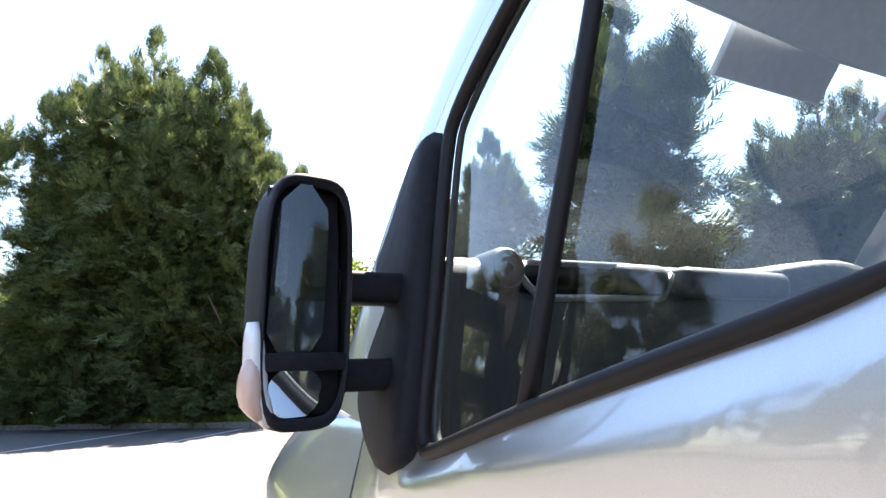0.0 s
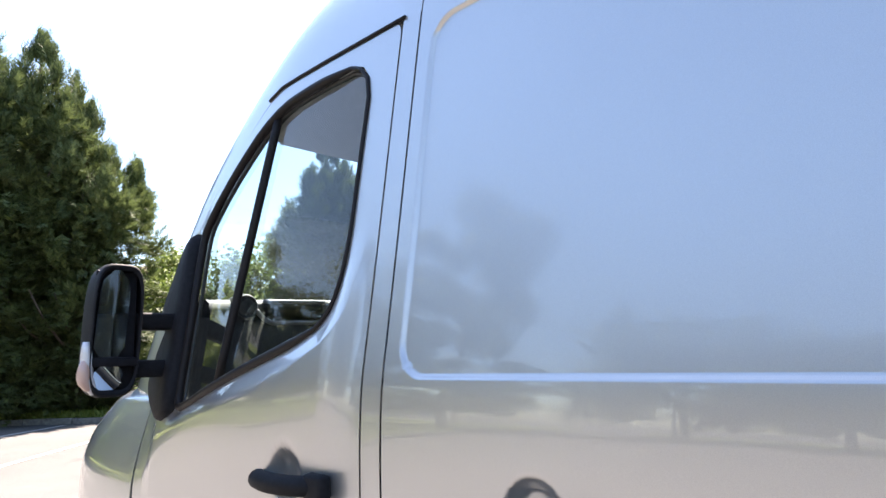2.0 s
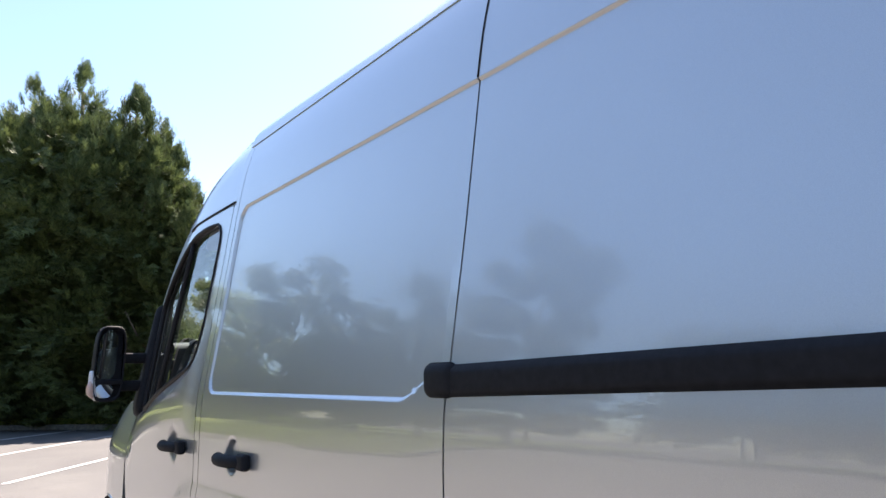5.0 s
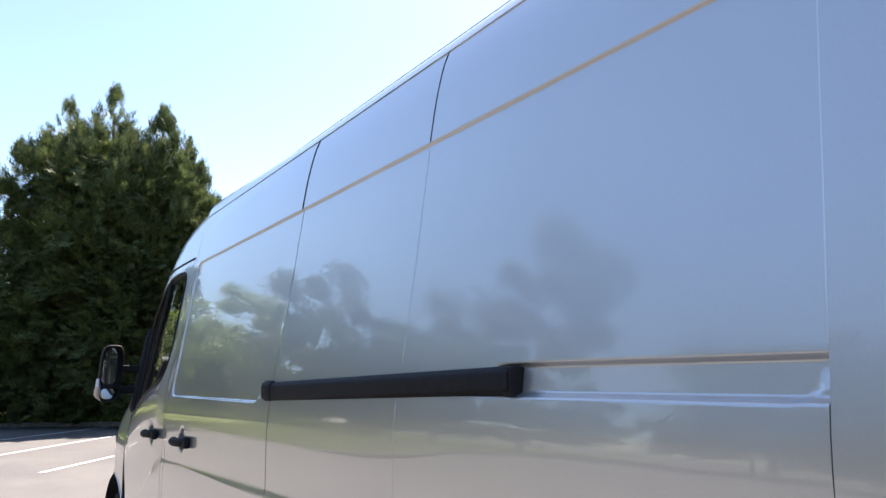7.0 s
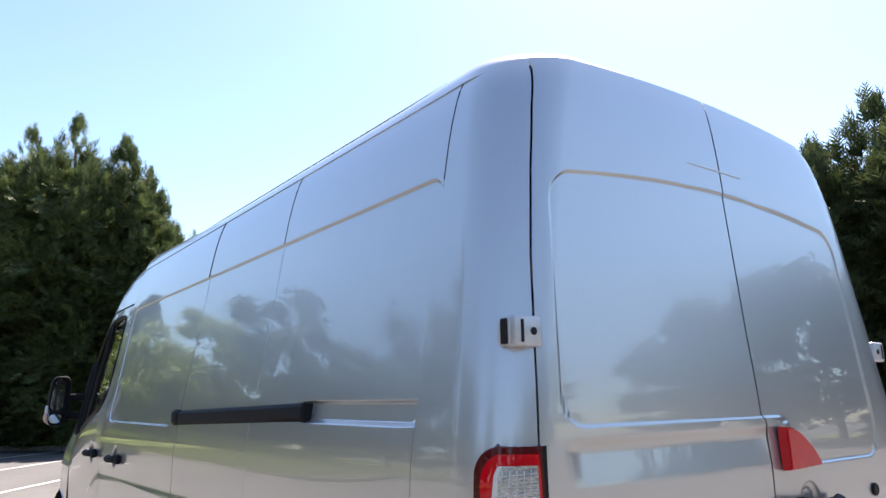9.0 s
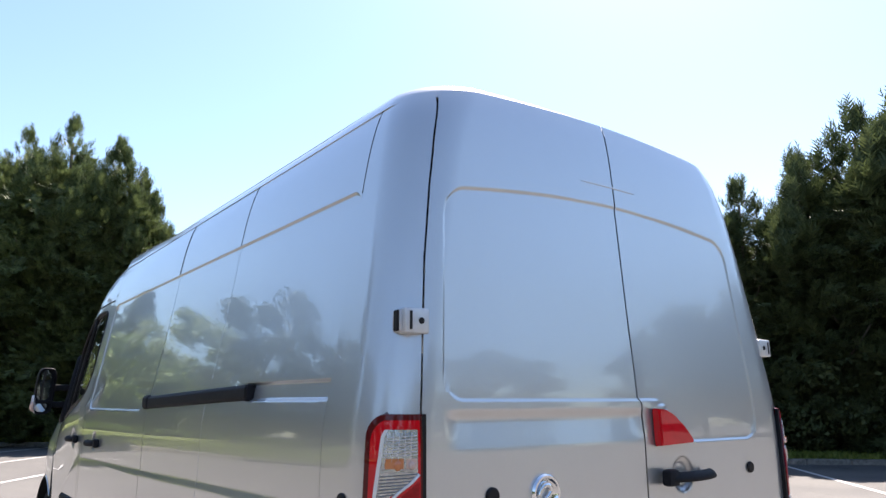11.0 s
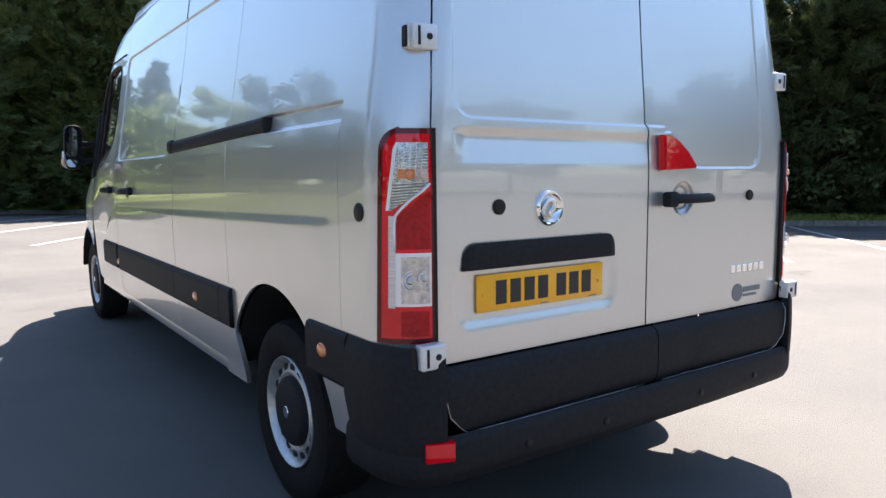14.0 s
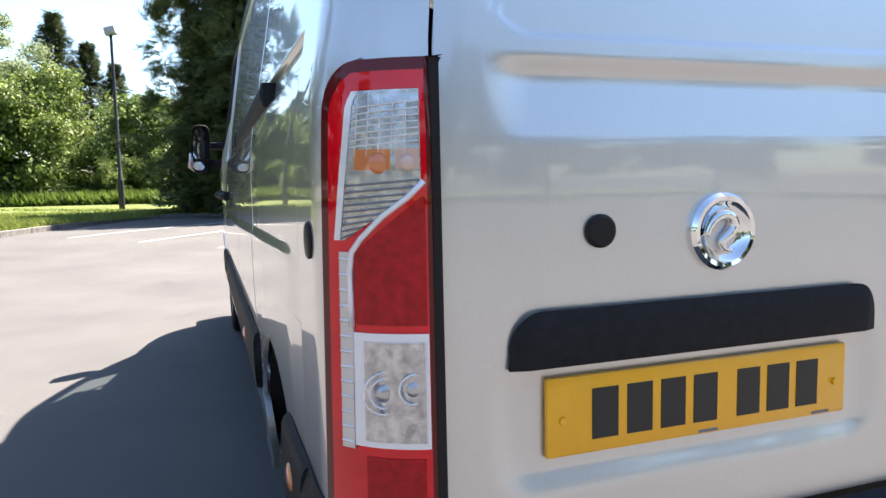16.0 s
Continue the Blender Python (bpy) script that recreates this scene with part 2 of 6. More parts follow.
def raw(name, verts, faces, mat, parent=None, label="", smooth=False, normals=None):
    me = bpy.data.meshes.new(name)
    me.from_pydata([tuple(v) for v in verts], [], faces)
    me.materials.append(mat)
    if smooth or normals is not None:
        me.polygons.foreach_set("use_smooth", [True] * len(me.polygons))
    if normals is not None:
        me.normals_split_custom_set_from_vertices(normals)
    me.update()
    return attach(new(name, me), parent, label)


def part(name, bm, mat, parent=None, label="", smooth=True):
    bmesh.ops.recalc_face_normals(bm, faces=bm.faces)
    me = bpy.data.meshes.new(name)
    bm.to_mesh(me)
    bm.free()
    me.materials.append(mat)
    if smooth:
        me.polygons.foreach_set("use_smooth", [True] * len(me.polygons))
        me.set_sharp_from_angle(angle=radians(35))
    return attach(new(name, me), parent, label)


def box(bm, x0, x1, y0, y1, z0, z1, bevel=0.0, segs=2, m=None):
    r = bmesh.ops.create_cube(bm, size=1)
    vs = r["verts"]
    for v in vs:
        v.co = Vector((x0 + (v.co.x + 0.5) * (x1 - x0), y0 + (v.co.y + 0.5) * (y1 - y0), z0 + (v.co.z + 0.5) * (z1 - z0)))
    if bevel:
        es = list({e for v in vs for e in v.link_edges})
        r2 = bmesh.ops.bevel(bm, geom=es, offset=bevel, segments=segs, affect='EDGES', profile=0.5)
        vs = list({v for f in r2["faces"] for v in f.verts} | {v for v in vs if v.is_valid})
    if m is not None:
        bmesh.ops.transform(bm, matrix=m, verts=[v for v in vs if v.is_valid])
    return bm


def tube_mesh(pts, radius, segs=8, closed=False, flat=1.0, caps=True):
    """Vertices and faces of a tube along points; radius may be a list."""
    pts = [Vector(p) for p in pts]
    n = len(pts)
    rad = radius if isinstance(radius, (list, tuple)) else [radius] * n
    verts, faces = [], []
    up = None
    for i, p in enumerate(pts):
        a = pts[(i - 1) % n] if (closed or i > 0) else p
        b = pts[(i + 1) % n] if (closed or i < n - 1) else p
        t = (b - a).normalized()
        if up is None:
            up = t.orthogonal().normalized()
        up = (up - t * up.dot(t)).normalized()
        side = t.cross(up)
        for k in range(segs):
            ang = 2 * math.pi * k / segs
            verts.append(p + (up * math.cos(ang) + side * math.sin(ang) * flat) * rad[i])
    rings = n if closed else n - 1
    for i in range(rings):
        for k in range(segs):
            j = (i + 1) % n
            faces.append((i * segs + k, i * segs + (k + 1) % segs, j * segs + (k + 1) % segs, j * segs + k))
    if not closed and caps:
        faces.append(tuple(range(segs))[::-1])
        faces.append(tuple((n - 1) * segs + k for k in range(segs)))
    return verts, faces


def tube(name, pts, radius, mat, parent=None, label="", segs=8, closed=False, flat=1.0):
    v, f = tube_mesh(pts, radius, segs, closed, flat)
    return raw(name, v, f, mat, parent, label, smooth=True)


def lathe(bm, profile, segs=32, axis='X', at=(0, 0, 0)):
    """Turns (radius, along) pairs about an axis."""
    rings = []
    for r, a in profile:
        ring = []
        for k in range(segs):
            ang = 2 * math.pi * k / segs
            c, s = r * math.cos(ang), r * math.sin(ang)
            co = {'X': (a, c, s), 'Y': (c, a, s), 'Z': (c, s, a)}[axis]
            ring.append(bm.verts.new(Vector(at) + Vector(co)))
        rings.append(ring)
    for p, q in zip(rings, rings[1:]):
        for k in range(segs):
            bm.faces.new((p[k], p[(k + 1) % segs], q[(k + 1) % segs], q[k]))
    return bm


# ---- ground ----
def smooth01(t):
    t = np.clip(t, 0, 1)
    return t * t * (3 - 2 * t)


def rise(y):
    return 0.26 * float(smooth01((y - 7.0) / 10.0))


def ground_sheet():
    ys = [-400, -60, -20, 0, 4] + [7 + i * 0.5 for i in range(21)] + [20, 26, 40, 80, 400]
    xs = [-400, -60, -20, -8, 0, 8, 20, 60, 400]
    verts = [(x, y, rise(y)) for y in ys for x in xs]
    n = len(xs)
    faces = [(j * n + i, j * n + i + 1, (j + 1) * n + i + 1, (j + 1) * n + i) for j in range(len(ys) - 1) for i in range(n - 1)]
    ob = raw("ground", verts, faces, ASPHALT, smooth=True)
    return tagged(ob, "pale worn asphalt of an open car park", "ground", kind="structure")


ground_sheet()

KERB_FRONT = [(46.0, -24.0), (24.0, -2.0), (16.0, 6.0), (8.0, 14.0), (3.0, 19.0), (0.6, 21.4), (-0.6, 22.2), (-1.4, 21.9), (-2.1, 20.8), (-3.0, 18.4), (-4.1, 15.4), (-5.0, 13.6), (-6.2, 13.0), (-7.6, 13.7), (-10.0, 16.0), (-16.0, 20.0), (-44.0, 34.0)]
KERB_BACK = [(-44.0, 30.0), (-36.0, 24.5), (-28.2, 17.0), (-27.0, 0.0), (-26.0, -14.0), (-18.0, -25.0), (-4.0, -29.0), (12.0, -30.0), (30.0, -26.0)]


def refine(pts, step):
    out = []
    for a, b in zip(pts, pts[1:]):
        n = max(1, int(math.dist(a, b) / step))
        out += [(a[0] + (b[0] - a[0]) * i / n, a[1] + (b[1] - a[1]) * i / n) for i in range(n)]
    return out + [pts[-1]]


def side_of(pts, off):
    """The line moved to its right by off."""
    out = []
    for i, p in enumerate(pts):
        a, b = pts[max(0, i - 1)], pts[min(len(pts) - 1, i + 1)]
        d = Vector((b[0] - a[0], b[1] - a[1])).normalized()
        out.append((p[0] + d.y * off, p[1] - d.x * off))
    return out


def kerb_and_verge(name, pts, depth, label):
    fine = refine(pts, 0.9)
    stones = tagged(empty(name), "weathered grey concrete kerb stones edging the grass", "kerb", kind="structure")
    for a, b in zip(fine, fine[1:]):
        d = Vector((b[0] - a[0], b[1] - a[1]))
        ln = d.length - 0.012
        bm = bmesh.new()
        z = rise((a[1] + b[1]) / 2)
        box(bm, 0, ln, -0.065, 0.065, -0.10, 0.115 + random.uniform(-0.006, 0.006), 0.014, 2, pose(a[0], a[1], z, 0, 0, math.degrees(math.atan2(d.y, d.x))))
        part("kerb_stone", bm, KERB, stones, smooth=False)
    rows = [side_of(fine, -o) for o in (0.06, 0.6, 2.0, 5.0, depth * 0.5, depth)]
    verts, faces, n = [], [], len(fine)
    for k, row in enumerate(rows):
        for x, y in row:
            bumpy = 0.05 * noise.noise((x * 0.7, y * 0.7, 0)) if k else 0
            verts.append((x, y, rise(y) + 0.10 + bumpy + 0.02 * k))
    for k in range(len(rows) - 1):
        for i in range(n - 1):
            faces.append((k * n + i, k * n + i + 1, (k + 1) * n + i + 1, (k + 1) * n + i))
    tagged(raw("verge", verts, faces, SOIL, smooth=True), label, "grass verge", kind="structure")
    return fine


front_line = kerb_and_verge("kerb", KERB_FRONT[::-1], 26.0, "sunlit rough mown grass verge behind the kerb")
back_line = kerb_and_verge("kerb", KERB_BACK[::-1], 26.0, "grass verge at the far side of the car park")


def merged(name, tv, tf, mats, material_, parent=None, label=""):
    """One mesh of a small template (triangles) under many 3x4 matrices."""
    tv, tf, mats = np.asarray(tv, float), np.asarray(tf, int), np.asarray(mats, float)
    n = len(mats)
    v = np.einsum('nij,kj->nki', mats[:, :, :3], tv) + mats[:, None, :, 3]
    f = (tf[None] + (np.arange(n) * len(tv))[:, None, None]).reshape(-1, 3)
    me = bpy.data.meshes.new(name)
    me.vertices.add(n * len(tv))
    me.vertices.foreach_set("co", v.reshape(-1))
    me.loops.add(f.size)
    me.loops.foreach_set("vertex_index", f.reshape(-1))
    me.polygons.add(len(f))
    me.polygons.foreach_set("loop_start", np.arange(len(f)) * 3)
    me.update(calc_edges=True)
    me.materials.append(material_)
    return attach(new(name, me), parent, label)


rng = np.random.default_rng(7)


def frames(normals, ups, sizes, places):
    """3x4 matrices whose x axis lies along ups, z along normals."""
    z = normals / np.linalg.norm(normals, axis=1, keepdims=True)
    x = ups - z * np.sum(ups * z, axis=1, keepdims=True)
    x /= np.linalg.norm(x, axis=1, keepdims=True) + 1e-9
    y = np.cross(z, x)
    m = np.stack([x * sizes[:, None], y * sizes[:, None], z * sizes[:, None], places], axis=2)
    return m


def spray_template():
    """A drooping frond: a stem with pointed side leaflets, along +x."""
    v, f = [], []
    for k in range(6):
        t = k / 6
        x0 = t
        w = 0.34 * (1 - t) + 0.10
        for s in (1, -1):
            b = len(v)
            v += [(x0, 0, 0.10 * math.sin(t * 3)), (x0 + 0.16, 0.02 * s, 0.10 * math.sin(t * 3 + 0.4)), (x0 + 0.30 + 0.10 * (1 - t), w * s, 0.06 - 0.12 * (k % 2))]
            f.append((b, b + 1, b + 2))
    b = len(v)
    v += [(0, -0.02, 0), (0, 0.02, 0), (1.18, 0, -0.02)]
    f.append((b, b + 1, b + 2))
    return v, f


def leaf_template(n=7, seed=3):
    """A clump of pointed folded leaves."""
    r = random.Random(seed)
    v, f = [], []
    for _ in range(n):
        c = Vector((r.uniform(-0.5, 0.5), r.uniform(-0.5, 0.5), r.uniform(-0.3, 0.3)))
        q = Euler((r.uniform(-0.9, 0.9), r.uniform(-0.9, 0.9), r.uniform(0, 6.3))).to_matrix()
        s = r.uniform(0.28, 0.5)
        b = len(v)
        for p in ((-0.5, 0, 0), (0, 0.28, 0.10), (0.5, 0, -0.05), (0, -0.28, 0.10)):
            v.append(tuple(c + q @ (Vector(p) * s)))
        f += [(b, b + 1, b + 2), (b, b + 2, b + 3)]
    return v, f


SPRAY = spray_template()
LEAVES = leaf_template(5)
CLUMP = leaf_template(4, 9)


def trunk(bm_parent, height, r0, limbs, lean=0.0, seed=1, material_=None, branch_from=0.15):
    r = random.Random(seed)
    verts, faces = tube_mesh([(0.03 * math.sin(i * 1.3), 0.03 * math.cos(i * 1.7) + lean * i, height * i / 8) for i in range(9)], [r0 * (1 - 0.1 * i) + 0.01 for i in range(9)], 8)
    for _ in range(limbs):
        z = r.uniform(branch_from, 0.9) * height
        a = r.uniform(0, 6.28)
        ln = r.uniform(0.2, 0.34) * height * (1.1 - z / height)
        pts = [Vector((0, 0, z)) + Vector((math.cos(a) * ln * t, math.sin(a) * ln * t, ln * 0.55 * t * t + 0.2 * t)) for t in (0, 0.35, 0.7, 1)]
        v2, f2 = tube_mesh(pts, [r0 * 0.35, r0 * 0.25, r0 * 0.15, 0.012], 5)
        o = len(verts)
        verts += v2
        faces += [tuple(i + o for i in f) for f in f2]
    return raw("trunk", verts, faces, material_ or BARK, bm_parent, smooth=True)


def conifer(height, radius, seed, count, mat, label, size=0.32, low=0.03, full=0.66):
    """A dense cypress: leading shoots that cover a columnar, uneven body."""
    g = np.random.default_rng(seed)
    root = tagged(empty("cypress_tree"), label, "conifer tree", group="cypress screen")
    trunk(root, height * 0.93, 0.16, 14, seed=seed)
    tips = 15
    tx = g.uniform(-0.62, 0.62, tips) * radius
    ty = g.uniform(-0.62, 0.62, tips) * radius
    th = height * (g.uniform(0.87, 0.98, tips) - 0.17 * np.hypot(tx, ty) / (0.88 * radius))
    tx[0], ty[0], th[0] = 0, 0, height
    boughs = max(60, count // 38)
    bk = g.integers(0, tips, boughs)
    bu = g.uniform(0, 1, boughs) ** 0.85
    bz = low * height + bu * (th[bk] - low * height)
    ba = g.uniform(0, 2 * np.pi, boughs)
    bd = np.where(g.uniform(0, 1, boughs) < 0.25, g.uniform(0.55, 0.85, boughs), g.uniform(0.85, 1.18, boughs))
    n = count
    w = g.integers(0, boughs, n)
    k = bk[w]
    fill = g.uniform(0, 1, n) < 0.25
    z = np.where(fill, low * height + g.uniform(0, 1, n) ** 0.85 * (th[k] - low * height), bz[w] + g.normal(0, 0.12, n))
    z = np.clip(z, 0.05, th[k] + 0.10)
    t = np.clip(z / th[k], 0, 1)
    body = radius * 0.64
    rad = body * np.clip(1.0 - np.clip(t - 0.25, 0, 1) ** 1.5 / 0.75 ** 1.5, 0, 1) ** full * (0.86 + 0.14 * np.sin(t * 9 + k))
    rad = np.maximum(rad, 0.06)
    a = np.where(fill, g.uniform(0, 2 * np.pi, n), ba[w] + g.normal(0, 0.15, n) / np.maximum(rad, 0.3))
    lump = 1 + 0.22 * np.sin(a * 3 + k * 2.1 + z * 1.1) + 0.14 * np.sin(a * 7 + z * 2.7 + k)
    along = g.uniform(0, 1, n) ** 0.7
    depth = np.where(fill, g.uniform(0.30, 0.80, n), bd[w] - 0.42 * (1 - along))
    z = np.maximum(z - np.where(fill, 0.0, 0.22 * along ** 2), 0.05)
    pull = np.clip(1.25 - t, 0.25, 1)
    x = tx[k] * (0.55 + 0.45 * t) + np.cos(a) * rad * lump * depth
    y = ty[k] * (0.55 + 0.45 * t) + np.sin(a) * rad * lump * depth
    out = np.stack([np.cos(a), np.sin(a), np.zeros(n)], 1)
    rise_ = g.uniform(-0.45, 0.45, boughs)[w] + 1.3 * smooth01((t - 0.80) / 0.2)
    up = out * (0.75 * pull + 0.15)[:, None] + np.stack([g.normal(0, 0.22, n), g.normal(0, 0.22, n), rise_ + g.normal(0, 0.16, n)], 1)
    side = np.stack([-np.sin(a), np.cos(a), np.zeros(n)], 1) + g.normal(0, 0.45, (n, 3))
    nor = np.cross(side, up)
    s = size * g.uniform(0.55, 1.35, n)
    merged("crown", *SPRAY, frames(nor, up, s, np.stack([x, y, z], 1)), mat, root)
    return root


def broadleaf(height, radius, seed, count, mat, label, size=0.34, low=0.0, name="shrub", category="bush", clump=None):
    """A rounded uneven crown: leaf clumps over many overlapping lobes."""
    g = np.random.default_rng(seed)
    root = tagged(empty(name), label, category, group="trees and bushes round the car park")
    trunk(root, height * 0.75, 0.05 + 0.012 * height, 10, seed=seed, branch_from=0.1)
    lobes = 48
    lz = g.uniform(low + 0.08, 0.90, lobes) * height
    spread = radius * np.sqrt(np.clip(1 - ((lz / height - 0.40) / 0.62) ** 2, 0.04, 1))
    la, lr = g.uniform(0, 2 * np.pi, lobes), g.uniform(0.25, 0.95, lobes)
    lx, ly = np.cos(la) * lr * spread, np.sin(la) * lr * spread
    ls = g.uniform(0.11, 0.29, lobes) * radius + 0.08
    n = count
    k = g.integers(0, lobes, n)
    d = g.normal(0, 1, (n, 3))
    d /= np.linalg.norm(d, axis=1, keepdims=True)
    d[:, 2] = np.where(d[:, 2] < -0.4, -d[:, 2], d[:, 2])
    rr = ls[k] * g.uniform(0.2, 1.12, n) ** 0.7
    twig = g.uniform(0, 1, n) < 0.10
    rr = np.where(twig, ls[k] * g.uniform(1.1, 1.55, n), rr)
    p = np.stack([lx[k], ly[k], lz[k]], 1) + d * rr[:, None] * np.array([1, 1, 0.85])
    p[:, 2] = np.maximum(p[:, 2], 0.08)
    nor = d + g.normal(0, 0.5, (n, 3))
    up = g.normal(0, 1, (n, 3))
    merged("crown", *(clump or LEAVES), frames(nor, up, size * g.uniform(0.6, 1.3, n), p), mat, root)
    return root


def plant(ob, x, y, turn=0.0, s=1.0):
    c = copy_thing(ob, pose(x, y, rise(y) + 0.06, 0, 0, turn))
    c.scale = (s, s, s)
    return c


def move(ob, x, y, turn=0.0, s=1.0):
    ob.matrix_basis = pose(x, y, rise(y) + 0.06, 0, 0, turn)
    ob.scale = (s, s, s)
    return ob


def fir(height, radius, seed, count, mat, label):
    """A pointed fir: whorls of drooping boughs with gaps between them."""
    g = np.random.default_rng(seed)
    root = tagged(empty("fir_tree"), label, "conifer tree", group="firs behind the bushes")
    trunk(root, height * 0.98, 0.17, 6, seed=seed)
    level = np.linspace(0.06, 0.985, 18)
    k = g.integers(0, 18, count)
    h = level[k] + 0.02 * np.sin(k * 5.1 + np.floor(g.uniform(0, 6, count))) + g.normal(0, 0.012, count)
    a = (g.integers(0, 6, count) + 0.37 * k) * (math.pi / 3) + g.normal(0, 0.13, count)
    reach = radius * (1.02 - level[k]) * (0.75 + 0.35 * np.sin(k * 2.3 + np.floor(a * 3))) + 0.12
    t = g.uniform(0.05, 1.0, count) ** 0.7
    z = h * height - 0.30 * reach * t + 0.22 * reach * t ** 3
    out = np.stack([np.cos(a), np.sin(a), np.full(count, -0.25)], 1)
    up = out + g.normal(0, 0.35, (count, 3))
    nor = np.stack([g.normal(0, 0.4, count), g.normal(0, 0.4, count), np.ones(count)], 1)
    p = np.stack([np.cos(a) * reach * t, np.sin(a) * reach * t, z], 1)
    merged("crown", *SPRAY, frames(nor, up, 0.33 * g.uniform(0.6, 1.3, count), p), mat, root)
    return root


# the cypress clump ahead of the van
CL = "tall dense dark green cypress with ragged shoots on the grass verge"
c1 = conifer(9.5, 2.5, 11, 18000, CONIFER, CL)
move(c1, 2.05, 21.4, 20)
plant(c1, 0.95, 22.5, 150, 0.97)
c2 = conifer(8.65, 2.0, 12, 13000, CONIFER, CL)
move(c2, 3.20, 20.25, 75, 1.0)
plant(c2, 4.05, 19.45, 230, 0.80)
plant(c2, 0.75, 22.8, 200, 0.88)
plant(c2, 2.9, 21.0, 310, 0.82)
# two more behind the clump, added to block light from the back
plant(c2, 3.9, 23.0, 20, 0.84)
plant(c2, 2.6, 24.2, 120, 0.92)
plant(c2, 8.2, 15.9, 80, 0.70)
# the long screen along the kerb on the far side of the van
DL = "tall cypress in the screen along the kerb, foliage coloured darker for shade"
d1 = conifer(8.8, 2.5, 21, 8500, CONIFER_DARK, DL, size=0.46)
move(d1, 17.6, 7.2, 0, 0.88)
# the last six are an added back row that blocks light through the screen
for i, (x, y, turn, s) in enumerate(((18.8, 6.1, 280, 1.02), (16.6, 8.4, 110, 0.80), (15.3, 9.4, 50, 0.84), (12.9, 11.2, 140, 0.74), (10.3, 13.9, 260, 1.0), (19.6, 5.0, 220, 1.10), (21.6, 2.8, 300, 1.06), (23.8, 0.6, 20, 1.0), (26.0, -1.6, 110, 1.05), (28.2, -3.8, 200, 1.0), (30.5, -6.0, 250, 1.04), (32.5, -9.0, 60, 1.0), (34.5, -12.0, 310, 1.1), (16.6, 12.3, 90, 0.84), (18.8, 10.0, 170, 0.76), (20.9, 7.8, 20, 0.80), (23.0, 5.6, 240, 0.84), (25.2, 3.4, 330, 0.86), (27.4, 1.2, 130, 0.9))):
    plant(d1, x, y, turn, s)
# added filler in dark foliage, stands in for shade on the verge
u1 = broadleaf(2.6, 1.9, 33, 1800, CONIFER_DARK, "low undergrowth added to darken the ground beneath the cypress screen", size=0.42)
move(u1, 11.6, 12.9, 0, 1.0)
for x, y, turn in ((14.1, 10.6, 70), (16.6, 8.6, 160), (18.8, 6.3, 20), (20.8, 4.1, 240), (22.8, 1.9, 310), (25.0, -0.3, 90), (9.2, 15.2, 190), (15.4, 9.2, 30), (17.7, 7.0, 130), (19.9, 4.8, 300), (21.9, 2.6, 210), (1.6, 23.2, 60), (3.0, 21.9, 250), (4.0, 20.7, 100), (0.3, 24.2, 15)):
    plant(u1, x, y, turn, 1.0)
# bushes between the two, and the belt round the rest
BL = "sunlit leafy green bush with an uneven rounded crown"
b1 = broadleaf(4.4, 2.6, 31, 6000, LEAF, BL)
move(b1, 9.4, 18.9, 0, 0.98)
plant(b1, 10.6, 15.2, 130, 0.85)
plant(b1, 7.4, 21.4, 220, 0.92)
TL = "broad sunlit deciduous tree in the belt round the car park"
f1 = broadleaf(7.4, 4.2, 45, 10000, LEAF, "broad sunlit leafy tree behind the tall weeds", size=0.58, low=0.0, name="broadleaf_tree", category="tree")
move(f1, -7.8, 38.0, 0, 0.90)
f2 = broadleaf(6.4, 4.2, 46, 9000, LEAF_B, "broad sunlit leafy tree behind the tall weeds", size=0.58, low=0.0, name="broadleaf_tree", category="tree")
move(f2, -2.6, 37.5, 60, 0.82)
plant(f1, -12.6, 36.0, 30, 0.78)
plant(f2, -0.2, 39.5, 75, 0.80)
plant(f2, -10.4, 37.4, 150, 0.82)
w1 = broadleaf(10.6, 3.4, 43, 9000, WILLOW, "pale grey-green willow tree above the bushes", size=0.40, low=0.25, name="willow_tree", category="tree")
move(w1, -11.0, 43.0, 0, 1.0)
FL = "dark pointed fir with drooping boughs behind the bushes"
k1 = fir(10.8, 5.4, 44, 8500, CONIFER_DARK, FL)
move(k1, -7.8, 45.7, 0, 1.0)
plant(k1, -6.2, 46.4, 90, 0.86)
plant(k1, -4.8, 46.8, 200, 0.76)
t1 = broadleaf(8.2, 4.0, 41, 6500, BELT_LEAF, TL, size=0.58, low=0.0, name="broadleaf_tree", category="tree", clump=CLUMP)
move(t1, -21, 40, 20, 1.2)
t2 = broadleaf(7.4, 4.2, 42, 6000, BELT_LEAF, TL, size=0.58, low=0.0, name="broadleaf_tree", category="tree", clump=CLUMP)
move(t2, -30.8, 19.4, 200, 1.7)
tall = broadleaf(14.8, 3.9, 47, 17000, BELT_LEAF, "tall dark deciduous tree across the car park", size=0.46, low=0.0, name="broadleaf_tree", category="tree")
move(tall, -19.0, 23.6, 40, 1.0)
mid_ = broadleaf(9.8, 3.1, 48, 8000, BELT_LEAF, TL, size=0.42, low=0.0, name="broadleaf_tree", category="tree")
move(mid_, -10.4, 28.6, 0, 1.0)
plant(mid_, -13.6, 26.9, 130, 0.88)
plant(mid_, -15.9, 25.6, 250, 1.14)
